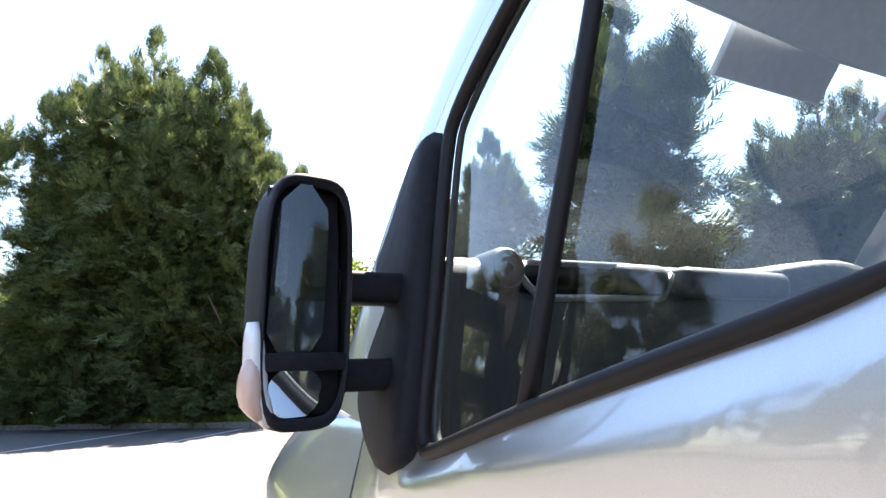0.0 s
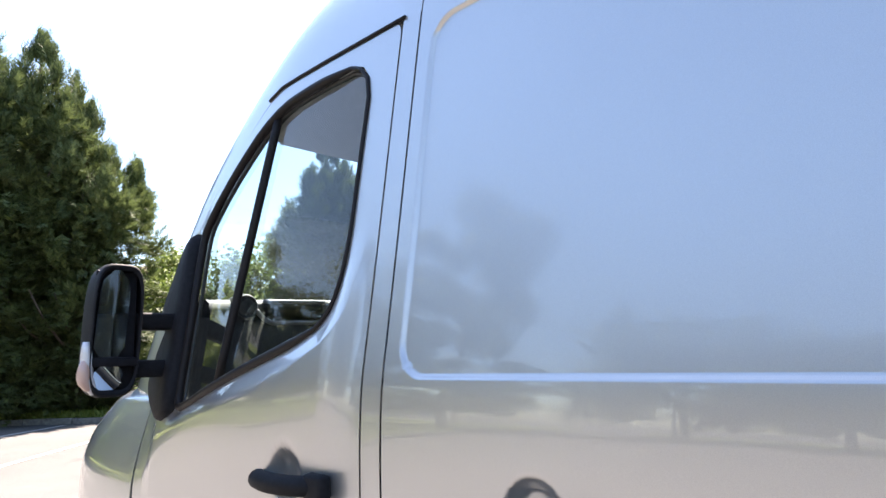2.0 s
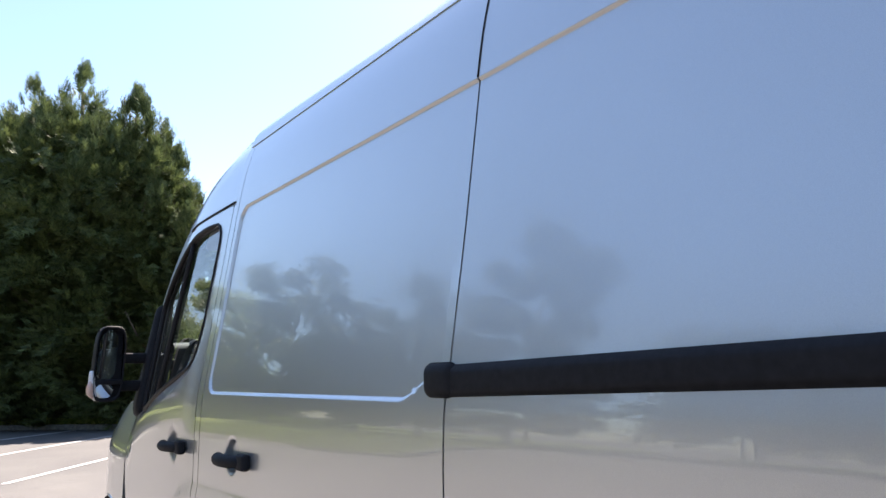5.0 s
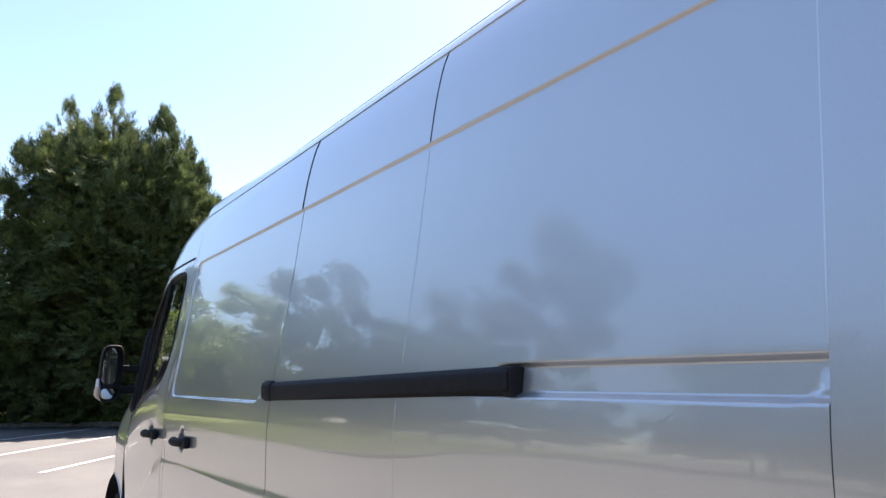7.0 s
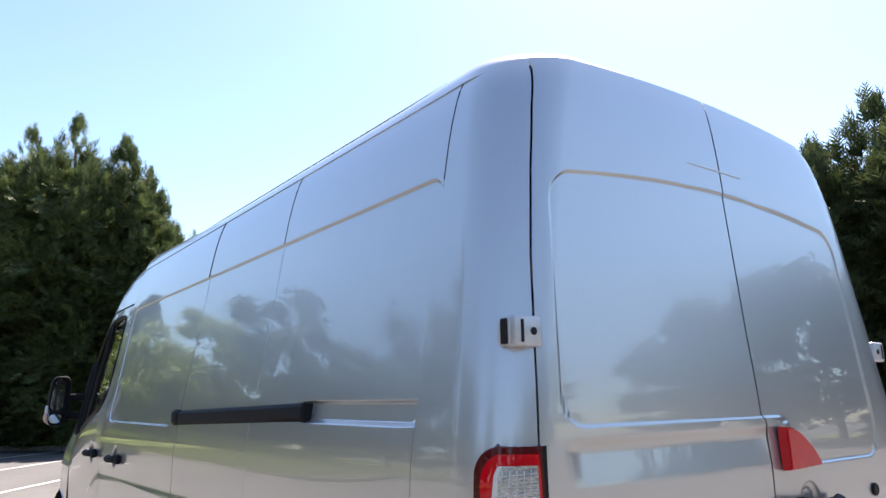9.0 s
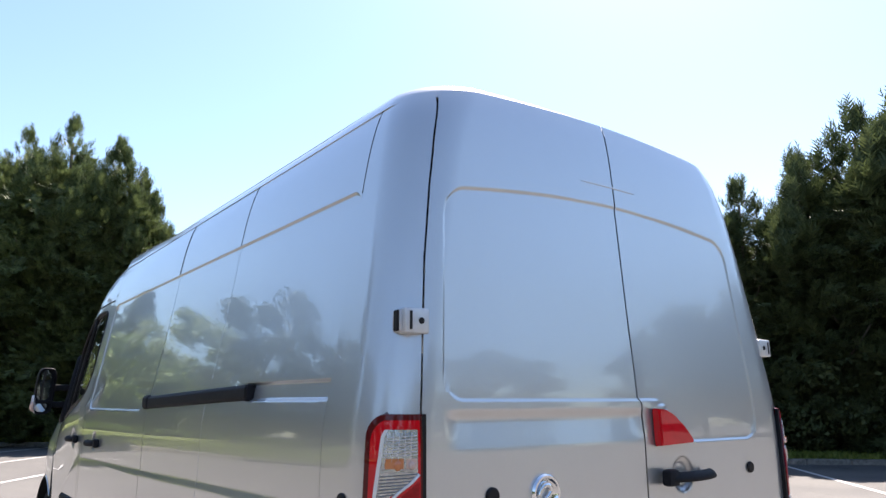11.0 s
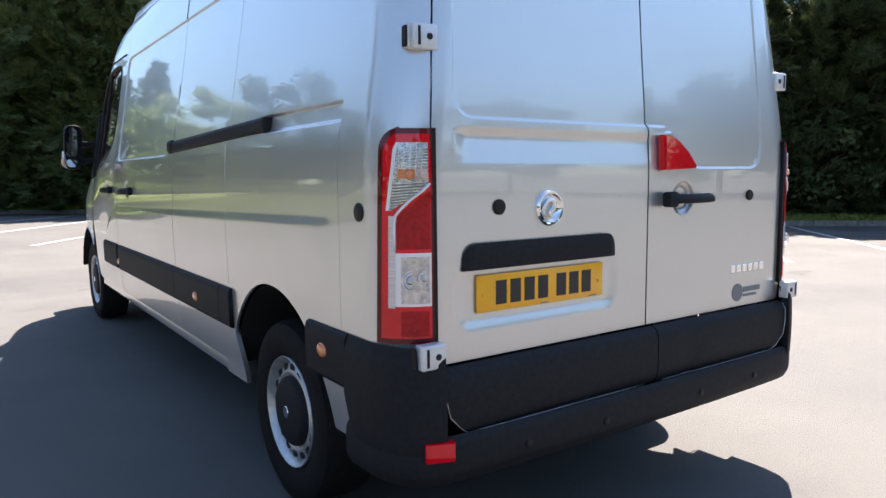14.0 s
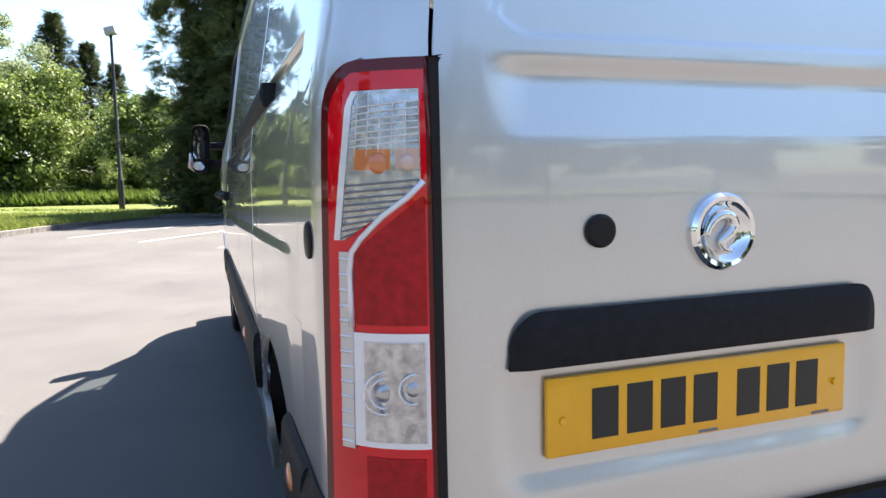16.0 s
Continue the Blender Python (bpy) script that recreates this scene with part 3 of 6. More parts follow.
for x, y, turn, s, src in ((-30.6, 12.2, 150, 1.5, t1), (-31.5, 6.5, 20, 1.3, t2), (-29.5, 5.0, 250, 1.5, t1), (-30.0, -3, 100, 1.0, t2), (-29, -10.5, 10, 1.4, t1), (-26.5, -18, 190, 1.0, t2), (-22, -25, 280, 1.1, t1), (-14, -30.5, 60, 1.2, t2), (-6, -33, 120, 1.3, t1), (2.5, -34, 330, 1.35, t2), (10, -34.5, 210, 1.45, t1), (18, -34, 45, 1.35, t2), (27, -31, 160, 1.2, t1), (35, -22, 80, 1.3, t2), (37.5, -16.5, 10, 1.4, t1), (-26.0, 30.0, 220, 1.0, t1)):
    plant(src, x, y, turn, s)
for x, y, turn, s in ((-1.2, 34.5, 15, 0.62), (-3.6, 34.8, 115, 0.5), (-0.2, 31.5, 205, 0.55)):
    plant(b1, x, y, turn, s)


def lamp_post(x, y, height, turn):
    root = tagged(empty("street_lamp", (x, y, rise(y) + 0.06)), "slim dark steel lamp post with a boxy grey floodlight", "lamp post", group="car park lamps")
    bm = bmesh.new()
    lathe(bm, [(0.10, 0), (0.10, 1.1), (0.095, 1.14), (0.062, 1.2), (0.045, height), (0.0, height)], 14, 'Z', (x, y, rise(y) + 0.06))
    part("pole", bm, POST, root)
    bm = bmesh.new()
    box(bm, -0.02, 0.02, -0.015, 0.015, height - 0.02, height + 0.12, 0.004, 1, pose(x, y, rise(y), 0, 0, turn))
    part("bracket", bm, POST, root)
    bm = bmesh.new()
    box(bm, -0.17, 0.19, -0.14, 0.14, -0.10, 0.16, 0.02, 2, pose(x, y, rise(y) + height + 0.18, 0, -12, turn))
    part("lamp_head", bm, LAMP_GREY, root)
    return root


lamp_post(-2.75, 25.4, 5.95, -15)
lamp_post(-25.5, 17.0, 6.1, 120)


# white bay lines, worn, laid on the asphalt
def bay_line(a, b, width=0.10):
    d = Vector((b[0] - a[0], b[1] - a[1])).normalized()
    s = Vector((-d.y, d.x)) * width / 2
    n = 24
    verts, faces = [], []
    for i in range(n + 1):
        x, y = a[0] + (b[0] - a[0]) * i / n, a[1] + (b[1] - a[1]) * i / n
        for k in (1, -1):
            verts.append((x + s.x * k + random.uniform(-0.004, 0.004), y + s.y * k, rise(y) + 0.005))
    for i in range(n):
        faces.append((2 * i, 2 * i + 1, 2 * i + 3, 2 * i + 2))
    tagged(raw("bay_line", verts, faces, LINE), "worn white painted parking bay line on asphalt", "road marking", group="bay lines", kind="structure")


for c in (17.4, 14.6, 11.8, 9.0, 6.2, 3.4, 0.6, -2.2, -5.0, -7.8):
    bay_line(((21.6 - c) / 2, (21.6 + c) / 2), ((12.0 - c) / 2, (12.0 + c) / 2))


# grass blades on the verge near the kerbs
def grass(line, count, reach, name, mat, label, tall=0.10, start=0.1):
    blade = [(0, -0.09, 0), (0, 0.09, 0), (1, 0.0, 0.12), (0.1, 0.2, 0), (0.2, 0.36, 0.1), (0.85, 0.5, -0.3)]
    fc = [(0, 1, 2), (3, 4, 5)]
    pts = np.array(line)
    nrm = np.array(side_of(line, -1.0)) - pts
    i = rng.integers(0, len(pts) - 1, count)
    f = rng.uniform(0, 1, count)[:, None]
    o = (start + (reach - start) * rng.uniform(0, 1, count) ** 1.5)[:, None]
    p = pts[i] * (1 - f) + pts[i + 1] * f + nrm[i] * o
    z = np.array([rise(y) for y in p[:, 1]]) + 0.11
    up = np.stack([rng.normal(0, 0.35, count), rng.normal(0, 0.35, count), np.ones(count)], 1)
    m = frames(np.stack([rng.normal(0, 1, count), rng.normal(0, 1, count), np.zeros(count)], 1), up, tall * rng.uniform(0.5, 1.5, count), np.stack([p[:, 0], p[:, 1], z], 1))
    tagged(merged(name, blade, fc, m, mat), label, "grass", kind="stuff")


near_line = [p for p in front_line if p[1] > 4 and p[0] > -17]
grass(near_line, 90000, 9.0, "grass", GRASS, "sunlit mown grass on the verge", 0.13)
weed_line = [(-16, 31.0), (-9.5, 33.5), (-5.5, 33.2), (-2.2, 32.0), (-0.6, 28.0)]
grass(refine(weed_line[::-1], 0.5)[::-1], 16000, 2.6, "tall_weeds", WEED, "tall bright green weeds before the bushes", 0.55)


def far_house(x, y, turn):
    """A gabled house beyond the bushes."""
    m = pose(x, y, rise(y), 0, 0, turn)
    root = tagged(empty("house", m.translation), "brick house with a weathered tiled gable roof beyond the bushes", "house")
    bm = bmesh.new()
    box(bm, -4.5, 4.5, -3.2, 3.2, 0, 5.2, 0, 1, m)
    v = [bm.verts.new(m @ Vector(p)) for p in ((-4.5, -3.2, 5.2), (-4.5, 3.2, 5.2), (-4.5, 0, 7.4), (4.5, -3.2, 5.2), (4.5, 3.2, 5.2), (4.5, 0, 7.4))]
    bm.faces.new(v[:3])
    bm.faces.new(v[3:])
    part("wall", bm, HOUSE_WALL, root, smooth=False)
    bm = bmesh.new()
    for k in (-1, 1):
        box(bm, -4.8, 4.8, 0, 4.15, 0.0, 0.16, 0.03, 1, m @ pose(0, 0, 7.42, 0, 0, 0) @ pose(0, 0, 0, -34.5 if k > 0 else 34.5, 0, 0) @ Matrix.Diagonal((1, k, 1, 1)))
    roof = part("roof", bm, ROOF_TILE, root, smooth=False)
    bm = bmesh.new()
    box(bm, 3.4, 4.1, -0.4, 0.4, 6.8, 8.5, 0.03, 1, m)
    part("chimney", bm, HOUSE_WALL, roof, smooth=False)
    for px in (-2.6, 0.0, 2.6):
        for k in (-1, 1):
            bm = bmesh.new()
            box(bm, px - 0.55, px + 0.55, 3.14 * k - 0.08, 3.14 * k + 0.08, 3.3, 4.6, 0.02, 1, m)
            win = part("window", bm, LINE, root, smooth=False)
            bm = bmesh.new()
            box(bm, px - 0.47, px + 0.47, 3.14 * k - 0.1, 3.14 * k + 0.1, 3.38, 4.52, 0, 1, m)
            part("pane", bm, INK, win, smooth=False)


far_house(15.5, 49.5, -20)


# ---- the van: front towards +y, near flank at x = 0, rear doors at y = 0 ----
W = 2.02
MID = W / 2
van = tagged(empty("van", (MID, 2.9, 0)), "silver long-wheelbase high-roof panel van with black plastic mouldings", "van")


def spline(xs, ys):
    """A smooth table: linear knots blurred."""
    t = np.linspace(xs[0], xs[-1], 1201)
    v = np.interp(t, xs, ys)
    k = np.hanning(91)
    k /= k.sum()
    pad = np.concatenate([2 * v[0] - v[45:0:-1], v, 2 * v[-1] - v[-2:-47:-1]])
    v = np.convolve(pad, k, 'valid')
    return lambda q: np.interp(q, t, v)


side_in = spline([0.35, 0.45, 0.60, 0.80, 1.00, 1.25, 1.35, 1.42, 1.60, 1.80, 2.00, 2.10, 2.20, 2.30, 2.345, 2.42], [0.035, 0.018, 0.004, 0.0, 0.0, 0.0, 0.005, 0.017, 0.046, 0.077, 0.108, 0.124, 0.142, 0.168, 0.185, 0.235])
rear_in = spline([0.35, 1.30, 1.45, 1.60, 1.80, 2.00, 2.10, 2.20, 2.30, 2.345, 2.42], [0.016, 0.016, 0.022, 0.034, 0.049, 0.064, 0.072, 0.081, 0.095, 0.106, 0.14])


def corner_rx(z):
    return np.interp(z, [1.55, 2.0, 2.165, 2.295, 2.39], [0.16, 0.175, 0.19, 0.21, 0.22])


def corner_ry(z):
    return np.interp(z, [1.55, 2.0, 2.165, 2.295, 2.39], [0.16, 0.172, 0.18, 0.185, 0.18])


def sdf(a, b, a0, a1, b0, b1, r):
    qa = np.abs(a - (a0 + a1) / 2) - (a1 - a0) / 2 + r
    qb = np.abs(b - (b0 + b1) / 2) - (b1 - b0) / 2 + r
    return np.hypot(np.maximum(qa, 0), np.maximum(qb, 0)) + np.minimum(np.maximum(qa, qb), 0) - r


def sunk(d, depth, w):
    """Inward step across an outline: 0 outside, depth inside."""
    return depth * smooth01((w - d) / (2 * w))


def flank(y, z):
    """x of the near flank."""
    y, z = np.asarray(y, float), np.asarray(z, float)
    x = side_in(z)
    fy = np.clip((y - 4.2) / 0.56, 0, None)
    x = x + fy ** 2 * (0.006 + 0.042 * smooth01((z - 1.0) / 0.4))
    # the big panel of the load side, with its channel and the swage below it
    low = 1.366 + 0.045 * smooth01((2.42 - y) / 0.12)
    panel = sdf(y, z - low, 0.33, 3.697, 0.0, 2.062 - low, 0.06)
    x = x + sunk(panel, 0.0075, 0.0040) * np.where(y < 2.28, smooth01((z - 1.47) / 0.3) * 0.5 + 0.5, 1.0)
    chan = sdf(y, z, 0.322, 1.00, 1.415, 1.470, 0.004)
    x = x + sunk(chan, 0.012, 0.005)
    sw = 1.113 - 0.022 * (y - 0.2)
    sw = sw - 0.55 * np.clip(y - 3.75, 0, None) ** 1.6
    x = x - 0.006 * smooth01((sw - z) / 0.035 + 0.5) * smooth01((y - 0.335) / 0.16) * smooth01((4.5 - y) / 0.3) * smooth01((z - 0.75) / 0.2)
    for hy, hz in ((3.402, 1.170),):
        x = x + 0.017 * smooth01((0.062 - np.hypot(y - hy, z - hz)) / 0.026)
    return x


def rear(x, z):
    """y of the rear doors, with the rounded corners."""
    x, z = np.asarray(x, float), np.asarray(z, float)
    y = rear_in(z)
    xm = np.minimum(x, W - x)
    rx = corner_rx(z)
    t = np.clip((side_in(z) + rx - xm) / rx, 0, 0.999)
    y = y + corner_ry(z) * (1 - np.sqrt(1 - t * t))
    drop = (0.058 * ((x - MID) / 0.75) ** 2 - 0.01) * np.clip((z - 1.5) / 0.5, 0, 1)
    lean = 0.045 * np.clip((z - 1.4) / 0.65, 0, 1)
    left = sdf(x - lean, z + drop, 0.200, 1.4, 1.411, 2.078, 0.075)
    low = 1.412 - 0.144 * smooth01((x - 1.10) / 0.23)
    right = sdf(x + lean, z + drop - low * (1 - np.clip((z - 1.5) / 0.3, 0, 1)), 0.6, 1.732, 0.0, 2.078, 0.075)
    step = np.where(x < 1.034, 0.0028 + 0.0022 * smooth01((z - 1.5) / 0.2), 0.005)
    y = y + sunk(np.where(x < 1.034, left, right), step, 0.0038)
    ledge = 0.0095 * smooth01((1.388 - z) / 0.030) * smooth01((z - 1.268) / 0.085)
    y = y + ledge * smooth01((x - 0.195) / 0.07) * smooth01((1.06 - x) / 0.05)
    y = y + 0.016 * smooth01((0.064 - np.hypot(x - 1.235, z - 1.160)) / 0.026)
    pocket = sdf(x, z, 0.215, 0.87, 0.815, 0.975, 0.05)
    y = y + sunk(pocket, 0.011, 0.026) * smooth01((x - 0.17) / 0.05)
    return y


def patch(name, P, mat, parent, label="", skirt=0.012, mirror=False):
    """A curved sheet from a grid of points, with its rim turned inwards."""
    P = np.array(P, float)
    if mirror:
        P[..., 0] = W - P[..., 0]
    du = np.gradient(P, axis=0)
    dv = np.gradient(P, axis=1)
    N = np.cross(du, dv)
    N /= np.linalg.norm(N, axis=2, keepdims=True) + 1e-12
    away = P - np.array([MID, np.clip(P[..., 1].mean(), 1.0, 4.2), 1.1])
    flip = np.sum(N * away) < 0
    if flip:
        N = -N
    nu, nv = P.shape[:2]
    idx = np.arange(nu * nv).reshape(nu, nv)
    q = np.stack([idx[:-1, :-1], idx[1:, :-1], idx[1:, 1:], idx[:-1, 1:]], -1).reshape(-1, 4)
    if flip:
        q = q[:, ::-1]
    verts, normals = P.reshape(-1, 3), N.reshape(-1, 3)
    faces = q.tolist()
    if skirt:
        rim = list(idx[:, 0]) + list(idx[-1, 1:]) + list(idx[-2::-1, -1]) + list(idx[0, -2:0:-1])
        a, n0 = verts[rim], normals[rim]
        cen = verts.mean(0)
        outw = a - cen
        outw -= n0 * np.sum(outw * n0, axis=1, keepdims=True)
        outw /= np.linalg.norm(outw, axis=1, keepdims=True) + 1e-9
        base = len(verts)
        verts = np.concatenate([verts, a, a - n0 * skirt])
        normals = np.concatenate([normals, outw, outw])
        k = len(rim)
        for i in range(k):
            j = (i + 1) % k
            f = (base + i, base + j, base + k + j, base + k + i)
            faces.append(f if flip else f[::-1])
    return raw(name, verts, faces, mat, parent, label, normals=normals)


def mesh_grid(fn, us, vs):
    U, V = np.meshgrid(us, vs, indexing='ij')
    return fn(U, V)


def flank_pts(Y, Z, out=0.0):
    return np.stack([flank(Y, Z) - out, Y, Z], -1)


def bands(lo, hi, step, dense):
    """Grid lines from lo to hi, closer near the marks (place, half width, step)."""
    out = {round(float(v), 5) for v in np.linspace(lo, hi, max(2, int((hi - lo) / step) + 1))}
    for c, w, s in dense:
        out |= {round(float(v), 5) for v in np.arange(c - w, c + w + 1e-6, s) if lo < v < hi}
    out = sorted(out)
    keep = [out[0]]
    for v in out[1:-1]:
        if v - keep[-1] > 0.0012:
            keep.append(v)
    return np.array(keep + [out[-1]])


G = 0.0027
ZB = [(1.366, 0.016, 0.0025), (1.41, 0.02, 0.0025), (1.47, 0.012, 0.0025), (2.055, 0.022, 0.0025), (1.10, 0.05, 0.007), (1.17, 0.066, 0.006)]
YB = [(3.685, 0.02, 0.003), (2.37, 0.09, 0.004), (3.62, 0.06, 0.008), (2.30, 0.02, 0.004), (3.402, 0.066, 0.006)]


def load_side(mirror):
    tag = "far " if mirror else ""
    door = patch("sliding_door", mesh_grid(flank_pts, bands(2.248 + G, 3.739 - G, 0.06, YB), bands(0.44, 2.345, 0.04, ZB)), PAINT, van, "silver sliding side door with a long recessed panel", mirror=mirror)
    # quarter panel over the wheel, cut by the arch
    yh, zh, R = 0.905, 0.365, 0.485
    edge = math.sqrt(R * R - (0.44 - zh) ** 2)
    ts = np.linspace(0, math.pi, 41)
    ys = np.unique(np.concatenate([bands(0.3308, yh - edge, 0.05, []), yh - edge * np.cos(ts), bands(yh + edge, 2.248 - G, 0.06, [(2.225, 0.02, 0.004)])]))
    zl = np.where(np.abs(ys - yh) < edge, zh + np.sqrt(np.maximum(R * R - (ys - yh) ** 2, 0)), 0.44)
    zl = np.maximum(zl, 0.44)
    sel = ys
    vs = np.linspace(0, 1, 12)
    Y = np.repeat(sel[:, None], len(vs), 1)
    Z = zl[:, None] * (1 - vs) + 1.0 * vs
    lower = flank_pts(Y, Z)
    patch("lower_quarter_panel", lower, PAINT, van, mirror=mirror)
    patch("lower_corner", mesh_grid(flank_pts, bands(0.176, 0.3305, 0.03, []), bands(0.44, 0.74, 0.04, [])), PAINT, van, mirror=mirror, skirt=0.004)
    patch("quarter_panel", mesh_grid(flank_pts, bands(0.3308, 2.248 - G, 0.06, [(0.335, 0.02, 0.003), (2.30, 0.02, 0.004), (0.385, 0.06, 0.008), (1.37, 0.006, 0.002)]), bands(1.0, 2.345, 0.04, ZB)), PAINT, van, "silver rear side panel", mirror=mirror)
    m = (lambda p: (W - p[0], p[1], p[2])) if mirror else (lambda p: p)
    tube("panel_seam", [m((float(flank(1.37, z)) + 0.0012, 1.37, z)) for z in np.linspace(2.068, 2.345, 10)], 0.0028, SEAL, van, segs=6)
    tube("panel_seam", [m((float(flank(2.248, z)) + 0.0006, 2.248, z)) for z in np.linspace(2.068, 2.345, 10)], 0.0034, SEAL, van, segs=6)
    tube("panel_seam", [m((float(flank(0.331, z)) + 0.0012, 0.331, z)) for z in np.linspace(2.05, 2.345, 10)], 0.0026, SEAL, van, segs=6)
    for z0, z1 in ((1.48, 2.05), (0.80, 1.40)):
        tube("panel_joint", [m((float(flank(1.38, z)) + 0.0004, 1.38, z)) for z in np.linspace(z0, z1, 24)], 0.0016, PAINT, van, segs=6)
    patch("roof_side_panel", mesh_grid(flank_pts, bands(3.739 + G * 0.3, 3.798, 0.03, []), bands(2.100, 2.345, 0.03, [])), PAINT, van, mirror=mirror, skirt=0.008)
    patch("door_pillar", mesh_grid(flank_pts, bands(3.739 + G, 3.798 - G, 0.02, []), bands(0.44, 2.100, 0.04, ZB)), PAINT, van, mirror=mirror)


load_side(False)
load_side(True)


# rear corner posts: flank, round the corner, to the door edge
def door_edge(z):
    return np.interp(z, [0.5, 1.1, 1.386, 1.58, 1.806, 2.03, 2.2, 2.40], [0.130, 0.129, 0.130, 0.147, 0.170, 0.202, 0.234, 0.288])


def post_point(z, s, n=60):
    """A point on the corner at height z, s in 0..1 from the flank to the door edge, by arc length."""
    d, e, rx, ry = float(side_in(z)), float(rear_in(z)), float(corner_rx(z)), float(corner_ry(z))
    xd = float(door_edge(z)) - G
    ya = 0.3292
    pts = [(d, ya + (e + ry - ya) * i / 6) for i in range(6)]
    phi = math.acos(max(-1, min(1, (d + rx - xd) / rx))) if xd < d + rx else math.pi / 2
    pts += [(d + rx - rx * math.cos(phi * i / 20), e + ry - ry * math.sin(phi * i / 20)) for i in range(21)]
    if xd > d + rx:
        pts.append((xd, e))
    pts = np.array(pts)
    seg = np.concatenate([[0], np.cumsum(np.hypot(*np.diff(pts, axis=0).T))])
    return np.interp(s * seg[-1], seg, pts[:, 0]), np.interp(s * seg[-1], seg, pts[:, 1])


def corner_grid(ss, zs, out=0.0):
    P = np.zeros((len(ss), len(zs), 3))
    for j, z in enumerate(zs):
        for i, s in enumerate(ss):
            x, y = post_point(z, s)
            P[i, j] = (x, y, z)
    if out:
        P = offset(P, out)
    return P


def offset(P, out):
    N = np.cross(np.gradient(P, axis=0), np.gradient(P, axis=1))
    N /= np.linalg.norm(N, axis=2, keepdims=True) + 1e-12
    away = P - np.array([MID, 1.2, 1.1])
    return P + N * out * (1 if np.sum(N * away) > 0 else -1)


for mirror in (False, True):
    patch("rear_corner_post", corner_grid(np.linspace(0, 1, 36), bands(0.72, 2.366, 0.04, [])), PAINT, van, mirror=mirror)

# roof: rings that rise and close in, open towards the cab
ring_in = [0.185, 0.200, 0.218, 0.240, 0.270, 0.31, 0.37, 0.45, 0.58, 0.72, 0.86, 0.97, MID - 0.001]
ring_z = [2.345, 2.372, 2.394, 2.413, 2.432, 2.449, 2.464, 2.475, 2.485, 2.492, 2.497, 2.500, 2.501]
ring_y = [0.124, 0.127, 0.137, 0.165, 0.200, 0.240, 0.29, 0.35, 0.42, 0.50, 0.56, 0.60, 0.62]


def arch(x):
    return 0.055 * np.clip(1 - np.abs((x - MID) / 0.82) ** 2.0, 0, 1)


rows = []
for d, z, e in zip(ring_in, ring_z, ring_y):
    r = 0.18 + 0.2 * (d - 0.185)
    rx = min(0.218 + 0.35 * (d - 0.185), MID - d)
    left = [(d, y) for y in np.linspace(3.79, e + r, 30)]
    arc = [(d + rx - rx * math.cos(a), e + r - r * math.sin(a)) for a in np.linspace(0, math.pi / 2, 18)[1:]]
    half = [(x, e) for x in np.linspace(d + rx, MID, 12)[1:]]
    line = left + arc + half
    line = line + [(W - x, y) for x, y in line[-2::-1]]
    w = max(0.0, 1 - (z - 2.345) / 0.156)
    row = []
    for x, y in line:
        near = float(smooth01((e + r + 0.05 - y) / (r + 0.05)))
        row.append((x, y, z + arch(x) * w * near + 0.012 * (1 - w) * float(smooth01((0.8 - y) / 0.4)) + 0.042 * (1 - w) ** 0.5 * float(smooth01((y - 2.4) / 1.4))))
    rows.append(row)
patch("roof", np.array(rows), PAINT, van, "silver high roof skin", skirt=0.01)
# roof gutter beads
for k in (0, 1):
    tube("roof_bead", [((W - 0.262) if k else 0.262, y, 2.4315) for y in np.linspace(0.5, 3.75, 14)], 0.004, PAINT, van)


# rear doors
def rear_pts(X, Z):
    return np.stack([X, rear(X, Z), Z], -1)


def rear_door(name, x0, x1, xs_dense, label):
    base = bands(x0, x1, 0.035, xs_dense)
    zs = bands(0.715, 2.368, 0.035, [(1.415, 0.02, 0.003), (1.372, 0.02, 0.003), (1.265, 0.02, 0.003), (2.05, 0.05, 0.004), (1.05, 0.03, 0.004), (0.80, 0.03, 0.004), (1.16, 0.068, 0.006)])
    X, Z = np.meshgrid(base, zs, indexing='ij')
    t = (X - x0) / (x1 - x0)
    if x0 < 1:
        lo = door_edge(Z) + G
        X = lo + (x1 - 0.0015 - lo) * t
    else:
        hi = W - door_edge(Z) - G
        X = x0 + (hi - x0) * t
    jog = 0.018 * smooth01((1.425 - Z) / 0.03)
    wgt = t if x0 < 1 else 1 - t
    X = X + (jog - 0.012) * wgt
    P = rear_pts(X, Z)
    s = np.clip((Z - 2.0) / 0.345, 0, 1) ** 2
    P[..., 2] += arch(X) * s
    return patch(name, P, PAINT, van, label, skirt=0.02)


XB = [(0.215, 0.03, 0.003), (1.72, 0.03, 0.003), (0.30, 0.06, 0.008), (1.62, 0.06, 0.008), (0.195, 0.04, 0.006), (0.865, 0.04, 0.006), (1.235, 0.068, 0.006)]
rear_left = rear_door("rear_door", 0.148 + G, 1.032 - G, XB, "silver rear door with the yellow plate in a pressed pocket")
rear_right = rear_door("rear_door", 1.032 + G, W - 0.148 - G, XB, "silver rear door with black handle and red lamp")


# ---- front doors ----
def chaikin(pts, k=2, keep=0.22):
    for _ in range(k):
        out = []
        for a, b in zip(pts, pts[1:] + pts[:1]):
            out.append((a[0] * (1 - keep) + b[0] * keep, a[1] * (1 - keep) + b[1] * keep))
            out.append((a[0] * keep + b[0] * (1 - keep), a[1] * keep + b[1] * (1 - keep)))
        pts = out
    return pts


